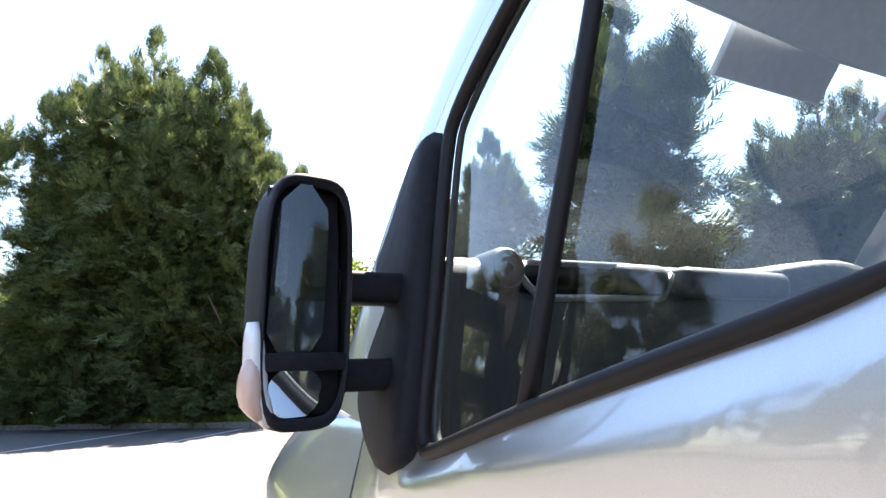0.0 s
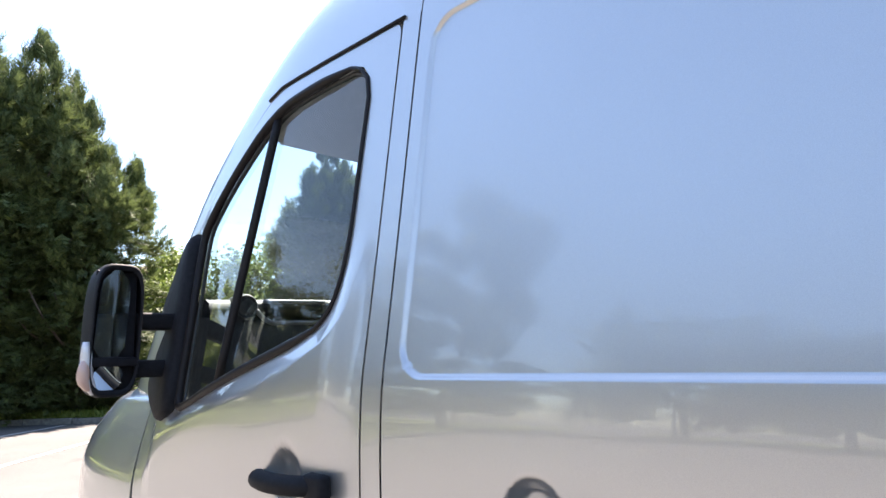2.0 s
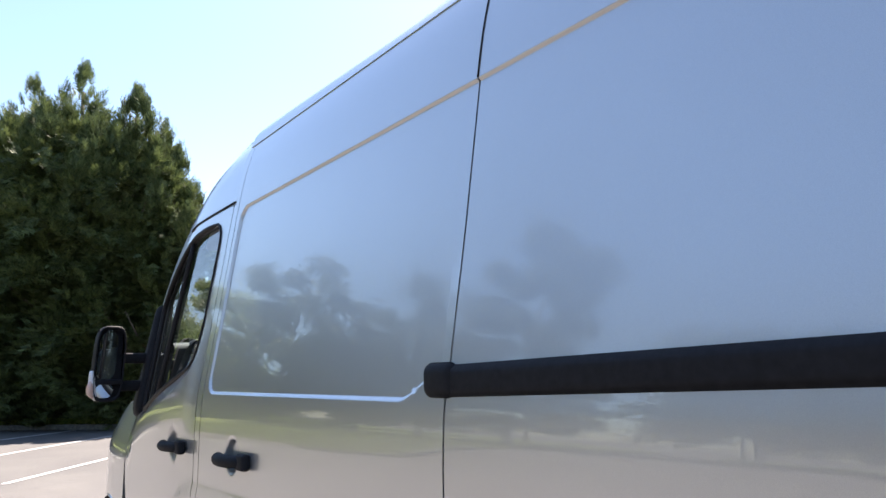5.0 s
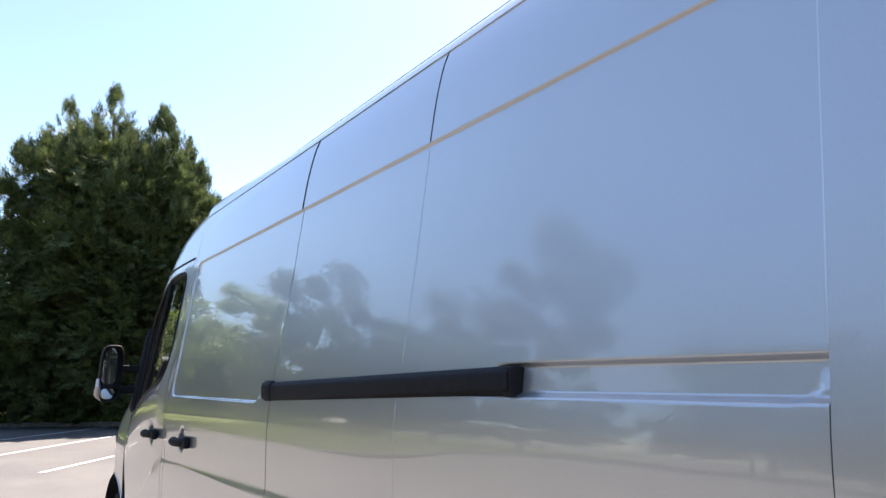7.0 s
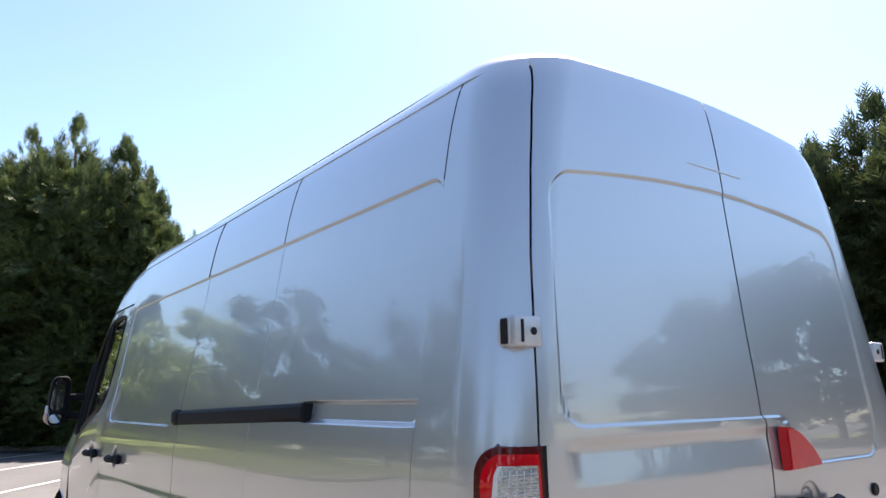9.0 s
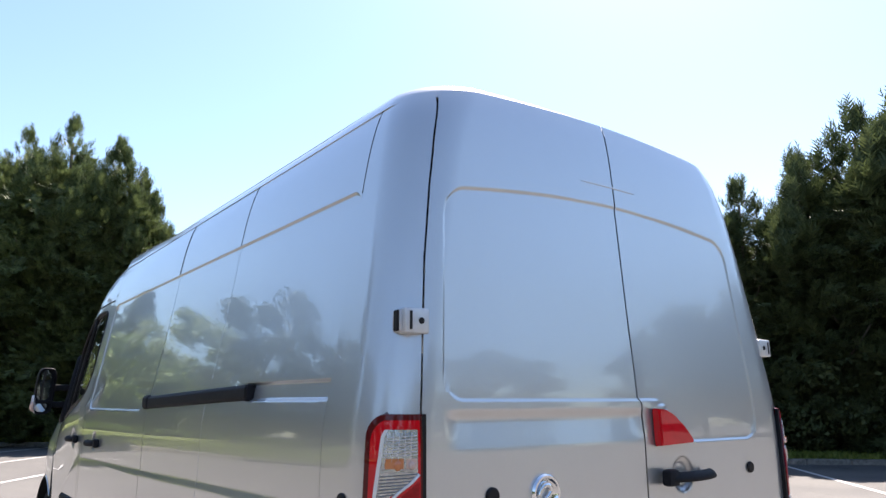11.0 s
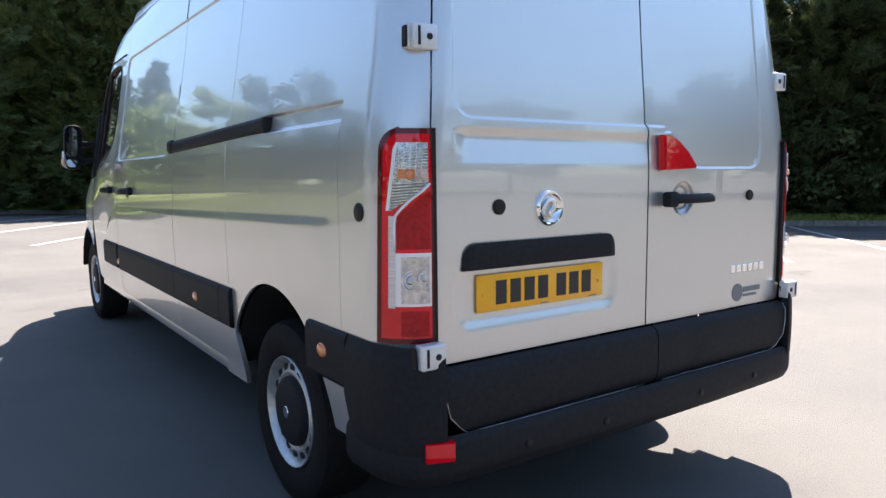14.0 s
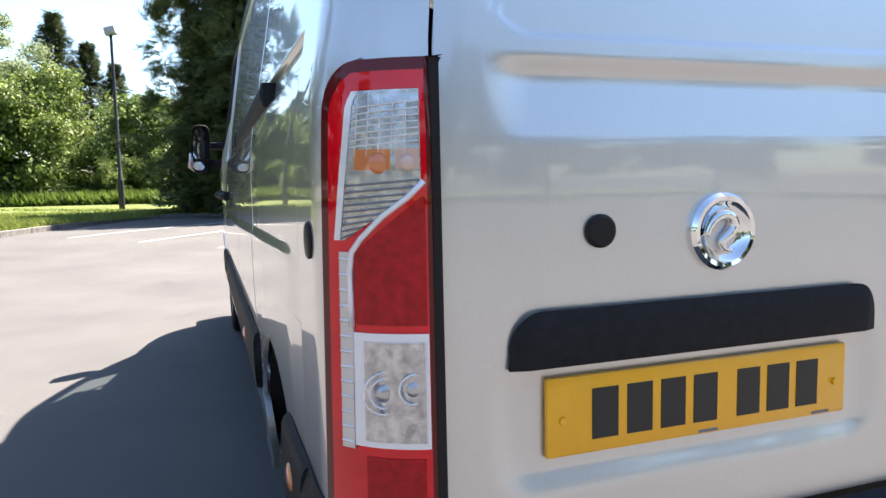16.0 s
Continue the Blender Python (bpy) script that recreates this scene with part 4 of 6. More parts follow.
def polar(pts, c, angles):
    """Where rays from c at these angles leave the outline."""
    out = []
    P = np.array(pts)
    Q = np.roll(P, -1, axis=0)
    for a in angles:
        d = np.array([math.cos(a), math.sin(a)])
        best = 0.0
        for p, q in zip(P, Q):
            e = q - p
            den = d[0] * e[1] - d[1] * e[0]
            if abs(den) < 1e-12:
                continue
            w = p - c
            t = (w[0] * e[1] - w[1] * e[0]) / den
            u = (w[0] * d[1] - w[1] * d[0]) / den
            if -1e-9 <= u <= 1 + 1e-9 and t > best:
                best = t
        out.append(c + d * best)
    return np.array(out)


WIN = chaikin([(3.880, 2.052), (3.885, 1.80), (3.888, 1.60), (3.93, 1.475), (4.05, 1.432), (4.18, 1.398), (4.39, 1.342), (4.57, 1.290), (4.648, 1.272), (4.658, 1.36), (4.664, 1.52), (4.682, 1.745), (4.66, 1.795), (4.50, 1.912), (4.29, 2.038), (4.10, 2.056)], 2, 0.25)
DOOR = chaikin([(3.798 + G, 2.100), (3.798 + G, 2.0), (3.798 + G, 1.2), (3.798 + G, 0.5), (3.798 + G, 0.44), (3.85, 0.44), (4.70, 0.44), (4.76, 0.47), (4.80, 0.75), (4.90, 0.95), (4.922, 1.1), (4.926, 1.45), (4.90, 1.58), (4.80, 1.735), (4.70, 1.838), (4.52, 1.965), (4.34, 2.078), (4.28, 2.096), (4.05, 2.100), (3.85, 2.100)], 2, 0.2)
CEN = np.array([4.28, 1.64])
corner_angles = [math.atan2(z - CEN[1], y - CEN[0]) for y, z in WIN[::2] + DOOR]
ANG = sorted(set([round(a, 4) for a in np.linspace(-math.pi, math.pi, 241)[:-1]] + [round(a, 4) for a in corner_angles]))
ANG = [a for i, a in enumerate(ANG) if i == 0 or a - ANG[i - 1] > 0.004]
win_loop, door_loop = polar(WIN, CEN, ANG), polar(DOOR, CEN, ANG)


def win_ring(t):
    return CEN + (win_loop - CEN) * t


def cab_door(mirror):
    ts = np.concatenate([[0, 0.01, 0.02, 0.03, 0.045, 0.06, 0.07, 0.08, 0.10, 0.13], np.linspace(0.155, 1, 100)])
    under = smooth01((-np.sin(ANG) + 0.1) / 0.35)
    a = win_loop
    P = np.zeros((len(ANG) + 1, len(ts), 3))
    for j, t in enumerate(ts):
        q = a * (1 - t) + door_loop * t
        gap = np.hypot(*(q - a).T)
        x = flank(q[:, 0], q[:, 1]) - under * smooth01((4.86 - q[:, 0]) / 0.1) * smooth01((q[:, 0] - 3.795) / 0.13) * 0.36 * np.minimum(gap, 0.055) * (1 - smooth01((gap - 0.055) / 0.40))
        # round dish behind the handle
        x = x + 0.018 * smooth01((0.064 - np.hypot(q[:, 0] - 4.040, q[:, 1] - 1.170)) / 0.034)
        P[:-1, j] = np.stack([x, q[:, 0], q[:, 1]], -1)
    P[-1] = P[0]
    name = "front_door"
    ob = patch(name, P, PAINT, van, "silver front door with a raked window", skirt=0.012, mirror=mirror)
    flip = (lambda p: (W - p[0], p[1], p[2])) if mirror else (lambda p: tuple(p))

    def on(y, z, out=0.0):
        return flip((float(flank(y, z)) - out, y, z))
    # glass
    rings = [0.0, 0.25, 0.5, 0.75, 0.985]
    verts, faces, n = [], [], len(ANG)
    for t in rings[1:]:
        q = win_ring(t)
        verts += [on(y, z, -0.012) for y, z in q]
    verts.append(on(*CEN, -0.012))
    for k in range(len(rings) - 2):
        for i in range(n):
            j = (i + 1) % n
            faces.append((k * n + i, k * n + j, (k + 1) * n + j, (k + 1) * n + i))
    for i in range(n):
        faces.append((len(verts) - 1, (i + 1) % n, i))
    raw("window_pane", verts, faces, GLASS, ob, "tinted side window glass", smooth=True)
    # seal round the opening
    ring = [on(y, z, 0.002) for y, z in win_ring(0.988)]
    tube("window_seal", ring, [0.0045 + 0.0070 * float(smooth01((y - 3.93) / 0.16)) for y, z in win_ring(0.988)], SEAL, ob, "black rubber window seal", closed=True, segs=10)
    ring = [on(y, z, -0.016) for y, z in win_ring(0.972)]
    tube("inner_frame", ring, 0.006, TRIM, ob, "", closed=True)
    bar = [on(4.397 - 0.112 * t, 1.335 + 0.695 * t, -0.004) for t in np.linspace(0, 1, 9)]
    tube("window_bar", bar, 0.0115, SEAL, ob, "black upright bar between quarter light and window", segs=8)
    handle(ob, on, 4.040, 1.165, mirror, front=True)
    return ob


def handle(parent, on, y, z, mirror, front):
    sx = -1 if not mirror else 1
    x0 = on(y, z + 0.08)[0] + sx * (0.007 if front else 0.0)
    pts, rad = [], []
    for t in np.linspace(0, 1, 15):
        yy = y + 0.088 - 0.220 * t
        lift = 0.012 + 0.026 * math.sin(math.pi * min(1, max(0, t * 1.05))) ** 0.7
        pts.append((x0 + sx * lift, yy, z - 0.006 + 0.004 * t))
        rad.append(0.0205 if 0.05 < t < 0.95 else 0.015)
    tube("door_handle", pts, rad, PLASTIC, parent, "black plastic door handle", segs=12, flat=0.95)
    bm = bmesh.new()
    box(bm, min(x0, x0 + sx * 0.03), max(x0, x0 + sx * 0.03), y - 0.168, y - 0.105, z - 0.027, z + 0.023, 0.010, 3)
    part("lock_cover", bm, PLASTIC, parent)


near_door = cab_door(False)
cab_door(True)


def on_flank(y, z, out=0.0):
    return (float(flank(y, z)) - out, y, z)


handle(van, on_flank, 3.402, 1.165, False, False)


# ---- cab upper side, roof front, windscreen ----
edge_y = np.array([3.79, 3.93, 4.08, 4.20, 4.30, 4.38, 4.46, 4.55, 4.63, 4.70, 4.79, 4.88, 4.97, 5.05, 5.15, 5.28])
edge_z = np.array([2.488, 2.486, 2.468, 2.432, 2.380, 2.325, 2.252, 2.172, 2.095, 2.030, 1.935, 1.832, 1.727, 1.620, 1.490, 1.330])
edge_x = np.array([0.330, 0.315, 0.295, 0.278, 0.262, 0.250, 0.235, 0.222, 0.212, 0.203, 0.196, 0.190, 0.178, 0.165, 0.158, 0.155])
low_y = np.array([3.79, 3.93, 4.08, 4.20, 4.28, 4.345, 4.43, 4.52, 4.61, 4.70, 4.76, 4.81, 4.865, 4.915, 4.93, 4.93])
low_z = np.array([2.103, 2.103, 2.103, 2.101, 2.099, 2.080, 2.023, 1.966, 1.905, 1.840, 1.782, 1.727, 1.655, 1.56, 1.45, 1.30])


def cab_side(mirror):
    ts = np.linspace(0, 1, 14)
    P = np.zeros((len(edge_y), len(ts), 3))
    lx = flank(low_y, low_z)
    for i in range(len(edge_y)):
        a = np.array([lx[i], low_y[i], low_z[i]])
        b = np.array([edge_x[i], edge_y[i], edge_z[i]])
        for j, t in enumerate(ts):
            p = a * (1 - t) + b * t
            bulge = 0.030 * math.sin(math.pi * t) * (b - a)[2] / 0.36 if i < 6 else 0.020 * math.sin(math.pi * t)
            P[i, j] = p + np.array([-bulge, 0.4 * bulge if i > 5 else 0, 0.35 * bulge])
    # finer along the length
    t0 = np.linspace(0, 1, len(edge_y))
    t1 = np.linspace(0, 1, 46)
    F = np.zeros((46, len(ts), 3))
    for j in range(len(ts)):
        for c in range(3):
            F[:, j, c] = np.interp(t1, t0, P[:, j, c])
    for _ in range(3):
        F[1:-1] = (F[:-2] + 2 * F[1:-1] + F[2:]) / 4
    patch("cab_pillar", F, PAINT, van, "silver windscreen pillar and cab roof side", mirror=mirror, skirt=0.006)
    m = (lambda p: (W - p[0], p[1], p[2])) if mirror else (lambda p: p)
    gut = [m((float(flank(y, z)) - 0.001, y, z + 0.004)) for y, z in zip(low_y[:6], low_z[:6])]
    tube("roof_gutter", gut, 0.0045, SEAL, van, "dark gutter seam over the door")


cab_side(False)
cab_side(True)


def across(i0, i1, rise_, n=21, fwd=0.0):
    rows = []
    for i in range(i0, i1):
        x0 = edge_x[i]
        row = []
        for t in np.linspace(0, 1, n):
            c = 4 * t * (1 - t)
            row.append((x0 + (W - 2 * x0) * t, edge_y[i] + fwd * c, edge_z[i] + rise_ * c * (1.0 if i > 0 else 1.15)))
        rows.append(row)
    return np.array(rows)


patch("cab_roof", across(0, 6, 0.040, fwd=0.0), PAINT, van, skirt=0.006)
screen = across(5, 16, 0.035, fwd=0.12)
patch("windscreen", screen, GLASS, van, "large raked windscreen glass", skirt=0)

# wings, headlamp corners and bonnet: one rounded shell a side, cut by the wheel arch
FRONT_Z = [0.40, 0.70, 0.95, 1.08, 1.16, 1.22, 1.28, 1.32, 1.345, 1.365]
FRONT_L = [1.07, 1.11, 1.13, 1.11, 1.04, 0.94, 0.78, 0.62, 0.50, 0.38]
reach_at = spline(FRONT_Z, FRONT_L)


def front_shell(mirror):
    yh, zh, R = 5.250, 0.365, 0.455
    p = 1.6
    q = np.concatenate([np.linspace(0, 0.8, 36), 1 - 0.2 * (1 - np.linspace(0, 1, 26)[1:]) ** 1.8])
    fx = 1 - np.sqrt(np.maximum(1 - q ** (2 * p), 0)) ** (1 / p)
    y_low = 4.932 + 1.10 * q
    zl = np.where((np.abs(y_low - yh) < R - 0.006) & (fx < 0.15), zh + np.sqrt(np.maximum(R * R - (y_low - yh) ** 2, 0)), 0.44)
    zl = np.maximum(zl, 0.44)
    vs = np.concatenate([np.linspace(0, 0.6, 14), np.linspace(0.6, 1, 30)[1:]])
    P = np.zeros((len(q), len(vs), 3))
    for j, v in enumerate(vs):
        z = zl + (1.365 - zl) * v
        xa = flank(np.full(len(q), 4.932), z) + 0.10 * smooth01((z - 1.29) / 0.09)
        P[:, j, 0] = xa + (MID - xa) * fx
        P[:, j, 1] = 4.932 + reach_at(z) * q
        P[:, j, 2] = z
    patch("front_wing", P, PAINT, van, "silver front wing running into the short bonnet", mirror=mirror)
    ring = [P[i, 0] for i in range(len(q)) if zl[i] > 0.45]
    if mirror:
        ring = [(W - x, y, z) for x, y, z in ring]
    tube("arch_lip", ring, 0.006, PAINT, van, segs=6)


front_shell(False)
front_shell(True)
# cowl between the bonnet and the windscreen
patch("cowl", np.array([[(0.17 + (W - 0.34) * t, 5.27 + 0.12 * 4 * t * (1 - t) + 0.10 * k, 1.335 + 0.03 * 4 * t * (1 - t) - 0.012 * k) for k in np.linspace(-0.2, 1.6, 5)] for t in np.linspace(0, 1, 21)]), PLASTIC, van, "black cowl under the windscreen", skirt=0)
bm = bmesh.new()
box(bm, 0.10, W - 0.10, 5.60, 6.06, 0.24, 0.68, 0.09, 4)
part("front_bumper", bm, PLASTIC, van, "black front bumper")


# ---- rear corners, lamps ----
def tail_light(mirror):
    z0, z1 = 0.787, 1.376
    flip = W if mirror else None

    def width(z):
        # share of the corner that the lamp covers, from the door edge
        return 0.418 - 0.040 * (z - z0) / (z1 - z0)

    def point(w, z, out):
        s = 1.0 + 0.003 - w * width(z)
        P = corner_at(s, z)
        return P[0] + P[1] * out

    def region(name, outline, out, mat, parent, label="", thick=0.012):
        """A lens over the corner; outline in (w, height share), lower and upper w limits by height."""
        hs = outline[0]
        P = np.zeros((14, len(hs), 3))
        for j, h in enumerate(hs):
            z = z1 - h * (z1 - z0)
            for i, u in enumerate(np.linspace(0, 1, 14)):
                w = outline[1][j] + (outline[2][j] - outline[1][j]) * u
                P[i, j] = point(w, z, out)
        return patch(name, P, mat, parent, label, skirt=thick, mirror=mirror)

    hs = np.concatenate([[0, 0.002, 0.006], np.linspace(0.012, 0.12, 9), np.linspace(0.15, 1, 26)])
    corner = 1 - 0.36 * (1 - np.sqrt(1 - np.clip(1 - hs / 0.10, 0, 1) ** 2))
    body = region("tail_lamp", (hs, np.zeros(len(hs)), corner), 0.016, RIM_RED, van, "tall red and clear tail lamp wrapped round the corner", 0.024)
    ho = np.concatenate([np.linspace(0.026, 0.12, 10), np.linspace(0.15, 0.975, 24)])
    co = 1 - 0.36 * (1 - np.sqrt(1 - np.clip(1 - (ho - 0.020) / 0.10, 0, 1) ** 2))
    region("outer_lens", (ho, np.full(len(ho), 0.045), co - 0.095), 0.0172, RED, body, "glossy red outer lens", 0.002)
    gasket = region("lamp_gasket", (np.array([0.0, 0.5, 1.0]), np.full(3, -0.035), np.full(3, 0.012)), 0.013, SEAL, body, "black gasket", 0.02)
    hu = np.linspace(0.065, 0.375, 20)
    l_up = np.interp(hu, [0.065, 0.09, 0.375], [0.60, 0.66, 0.78])
    r_up = np.interp(hu, [0.065, 0.27, 0.375], [0.10, 0.10, 0.73])
    region("indicator_lens", (hu, r_up, l_up), 0.0185, REFLECTOR, body, "clear ribbed indicator lens", 0.004)
    region("indicator_rim", (hu, l_up - 0.012, l_up + 0.05), 0.0195, WHITE_LENS, body, "", 0.004)
    hm = np.linspace(0.285, 0.555, 14)
    region("brake_lens", (hm, np.full(14, 0.07), np.interp(hm, [0.285, 0.40, 0.555], [0.10, 0.64, 0.64])), 0.0185, RED_DEEP, body, "deep red brake lens", 0.003)
    hd = np.linspace(0.40, 0.83, 16)
    region("side_strip", (hd, np.full(16, 0.655), np.full(16, 0.775)), 0.0205, CREAM_LENS, body, "cream ribbed lens strip", 0.006)
    hl = np.linspace(0.572, 0.822, 12)
    region("reverse_lens", (hl, np.full(12, 0.06), np.full(12, 0.66)), 0.0195, WHITE_LENS, body, "white frame of the reversing lens", 0.004)
    hl = np.linspace(0.590, 0.808, 12)
    region("reverse_reflector", (hl, np.full(12, 0.09), np.full(12, 0.56)), 0.0210, REFLECTOR, body, "", 0.003)
    hb = np.linspace(0.845, 0.965, 8)
    region("fog_lens", (hb, np.full(8, 0.10), np.full(8, 0.56)), 0.0185, RED_DEEP, body, "", 0.003)
    for w, h, r, mat, nm in ((0.42, 0.215, 0.013, AMBER, "bulb"), (0.20, 0.215, 0.010, PALE_AMBER, "bulb"), (0.40, 0.70, 0.012, STEEL, "bulb"), (0.18, 0.69, 0.010, STEEL, "bulb")):
        c = point(w, z1 - h * (z1 - z0), 0.0195)
        if mirror:
            c = np.array([W - c[0], c[1], c[2]])
        b = bmesh.new()
        bmesh.ops.create_uvsphere(b, u_segments=12, v_segments=8, radius=r, matrix=Matrix.Translation(c) @ Matrix.Diagonal((1, 0.5, 1, 1)))
        part(nm, b, mat, body)
    ha = np.linspace(0.186, 0.228, 5)
    region("amber_reflector", (ha, np.full(5, 0.33), np.full(5, 0.63)), 0.0190, AMBER, body, "orange bulb plate", 0.002)
    region("amber_reflector", (ha, np.full(5, 0.11), np.full(5, 0.29)), 0.0190, PALE_AMBER, body, "pale orange bulb plate", 0.002)
    diag = [point(w, z1 - h * (z1 - z0), 0.0195) for w, h in ((0.08, 0.252), (0.20, 0.285), (0.40, 0.325), (0.58, 0.372), (0.66, 0.40), (0.68, 0.44), (0.675, 0.50), (0.67, 0.56))]
    if mirror:
        diag = [(W - p[0], p[1], p[2]) for p in diag]
    tube("lens_trim", diag, 0.0042, WHITE_LENS, body, "white trim along the lens edge", segs=6)
    for w, h in ((0.40, 0.70), (0.18, 0.69)):
        c = point(w, z1 - h * (z1 - z0), 0.0215)
        for r in (0.019, 0.027):
            ring = [(c[0] + r * math.cos(q), c[1], c[2] + r * math.sin(q)) for q in np.linspace(0, 2 * math.pi, 21)[:-1]]
            if w < 0.3 and r > 0.02:
                continue
            tube("lens_ring", [(W - p[0], p[1], p[2]) for p in ring] if mirror else ring, 0.0016, WHITE_LENS, body, segs=5, closed=True)
    for h in np.linspace(0.415, 0.815, 13):
        pts = [point(w, z1 - h * (z1 - z0), 0.0205) for w in (0.66, 0.70, 0.735, 0.772)]
        tube("lens_rib", [(W - p[0], p[1], p[2]) for p in pts] if mirror else pts, 0.0020, WHITE_LENS, body, segs=5)
    for w in np.linspace(0.20, 0.60, 5):
        lo = float(np.interp(w, [0.11, 0.72], [0.268, 0.37]))
        pts = [point(w + 0.06 * (h - 0.08) / 0.3, z1 - h * (z1 - z0), 0.0186) for h in np.linspace(0.08, min(lo, 0.20), 7)]
        tube("lens_rib", [(W - p[0], p[1], p[2]) for p in pts] if mirror else pts, 0.0009, WHITE_LENS, body, segs=4)
    for h in list(np.linspace(0.09, 0.17, 7)) + list(np.linspace(0.25, 0.36, 9)):
        z = z1 - h * (z1 - z0)
        a, b_ = float(np.interp(h, [0.065, 0.27, 0.375], [0.11, 0.11, 0.72])), float(np.interp(h, [0.065, 0.375], [0.62, 0.76]))
        if b_ - a < 0.06:
            continue
        pts = [point(a + (b_ - a) * t, z - 0.006 * t, 0.0195) for t in np.linspace(0, 1, 7)]
        if mirror:
            pts = [(W - p[0], p[1], p[2]) for p in pts]
        tube("lens_rib", pts, 0.0011 if h < 0.2 else 0.0018, WHITE_LENS if h < 0.2 else GREY_INK, body, segs=4)
    return body


def corner_at(s, z):
    """Place and outward direction on the corner."""
    def at(s_, z_):
        if s_ <= 1:
            return np.array([*post_point(z_, s_), z_])
        x, y = post_point(z_, 1.0)
        return np.array([x + (s_ - 1) * 0.45, float(rear_in(z_)), z_])
    p = at(s, z)
    a, b = at(min(s + 0.01, 1.0) if s <= 1 else s + 0.01, z), at(s - 0.01, z)
    t = (a - b)[:2]
    n = np.array([t[1], -t[0], 0.0])
    n /= np.linalg.norm(n) + 1e-9
    if n[0] > 0 and n[1] > 0 or n[0] + n[1] > 0:
        n = -n
    return p, n


tail_light(False)
tail_light(True)


# ---- black mouldings, sill, bumper ----
def strip(name, ya, yb, z0, z1, out, parent=van, label="", mirror=False, mat=PLASTIC):
    zs = np.array([z0, z0 + 0.006, z0 + 0.02, (z0 + z1) / 2, z1 - 0.035, z1 - 0.02, z1 - 0.006, z1])
    of = np.array([0.0, 0.8, 1.0, 1.0, 1.0, 0.9, 0.6, 0.0]) * out
    ys = bands(ya, yb, 0.05, [])
    Y, Z = np.meshgrid(ys, zs, indexing='ij')
    P = flank_pts(Y, Z)
    P[..., 0] -= of[None, :] + 0.002
    return patch(name, P, mat, parent, label, skirt=0.02, mirror=mirror)


for mirror in (False, True):
    for a, b in ((0.278, 0.560), (1.345, 1.480), (1.486, 2.245), (2.251, 3.735), (3.801, 4.30)):
        strip("side_moulding", a, b, 0.605, 0.780, 0.018, mirror=mirror, label="black plastic side moulding")
    zz = np.linspace(0.385, 0.612, 8)
    P = np.array([[(float(flank(1.4, max(z, 0.44))) - 0.0015, 1.345 - 0.42 * (0.612 - z) + (1.50 - 1.345 + 0.42 * (0.612 - z)) * u, z) for z in zz] for u in np.linspace(0, 1, 6)])
    patch("arch_sill", P, PAINT, van, mirror=mirror, skirt=0.02)
    bm = bmesh.new()
    x0 = 0.045
    box(bm, x0, x0 + 0.08, 1.40, 4.78, 0.36, 0.465, 0.02)
    ob = part("sill", bm, PAINT, van, "silver sill")
    if mirror:
        ob.data.transform(Matrix.Translation((W, 0, 0)) @ Matrix.Diagonal((-1, 1, 1, 1)))
        ob.data.flip_normals()


def side_marker(y, z, mirror=False):
    bm = bmesh.new()
    x = float(flank(y, z)) - 0.020
    bmesh.ops.create_uvsphere(bm, u_segments=20, v_segments=10, radius=1, matrix=Matrix.Translation((x, y, z)) @ Matrix.Diagonal((0.008, 0.034, 0.024, 1)))
    part("side_marker", bm, AMBER, van, "small oval amber side marker lamp")


for y, z in ((0.437, 0.700), (1.847, 0.676), (3.73, 0.665)):
    side_marker(y, z)

# fixing plugs
for y, z in ((0.200, 1.146),):
    bm = bmesh.new()
    lathe(bm, [(0.027, 0.002), (0.027, -0.003), (0.024, -0.005), (0, -0.005)], 24, 'X', on_flank(y, z))
    part("door_stop", bm, SEAL, van, "round black rubber door stop")
for x, z in ((0.363, 1.155), (1.658, 1.160)):
    bm = bmesh.new()
    r = 0.023 if x < 1 else 0.021
    lathe(bm, [(r, 0.002), (r, -0.005), (r - 0.004, -0.009), (0, -0.009)], 24, 'Y', (x, float(rear(x, z)), z))
    part("door_stop", bm, SEAL, rear_left if x < 1 else rear_right, "round black rubber door stop")


# hinges
def hinge(x, z, mirror, out=0.0, h=0.070):
    sx = -1 if mirror else 1
    X = W - x if mirror else x
    y = float(rear(x, z)) - out
    bm = bmesh.new()
    box(bm, -0.036, 0.044, -0.028, 0.012, -h / 2, h / 2, 0.006, 3)
    if not out:
        box(bm, -0.044, -0.026, -0.010, 0.030, -h / 2 + 0.004, h / 2 - 0.004, 0.008, 2)
    bmesh.ops.transform(bm, matrix=pose(X, y, z, 0, 0, 0) @ Matrix.Diagonal((sx, 1, 1, 1)), verts=bm.verts)
    hg = part("hinge", bm, HINGE, van, "silver painted strap hinge")
    # black strip that paints the shadow in the gap beside the hinge
    bm = bmesh.new()
    box(bm, X - sx * 0.045 - 0.004, X - sx * 0.045 + 0.004, y - 0.008, y + 0.014, z - h * 0.42, z + h * 0.40, 0.003, 1)
    part("hinge_shadow_gap", bm, SEAL, hg, "black strip in place of the shadowed gap")
    bm = bmesh.new()
    lathe(bm, [(0.009, 0.002), (0.009, -0.0015), (0.0, -0.0015)], 14, 'Y', (X + sx * 0.016, y - 0.0285, z))
    part("hinge_bolt", bm, SEAL, hg)
    bm = bmesh.new()
    box(bm, X - sx * 0.018 - 0.004, X - sx * 0.018 + 0.004, y - 0.0295, y - 0.026, z - h * 0.36, z + h * 0.36)
    part("hinge_slot", bm, SEAL, hg)


for mirror in (False, True):
    hinge(0.122, 1.622, mirror)
    hinge(0.092, 0.757, mirror, 0.040)

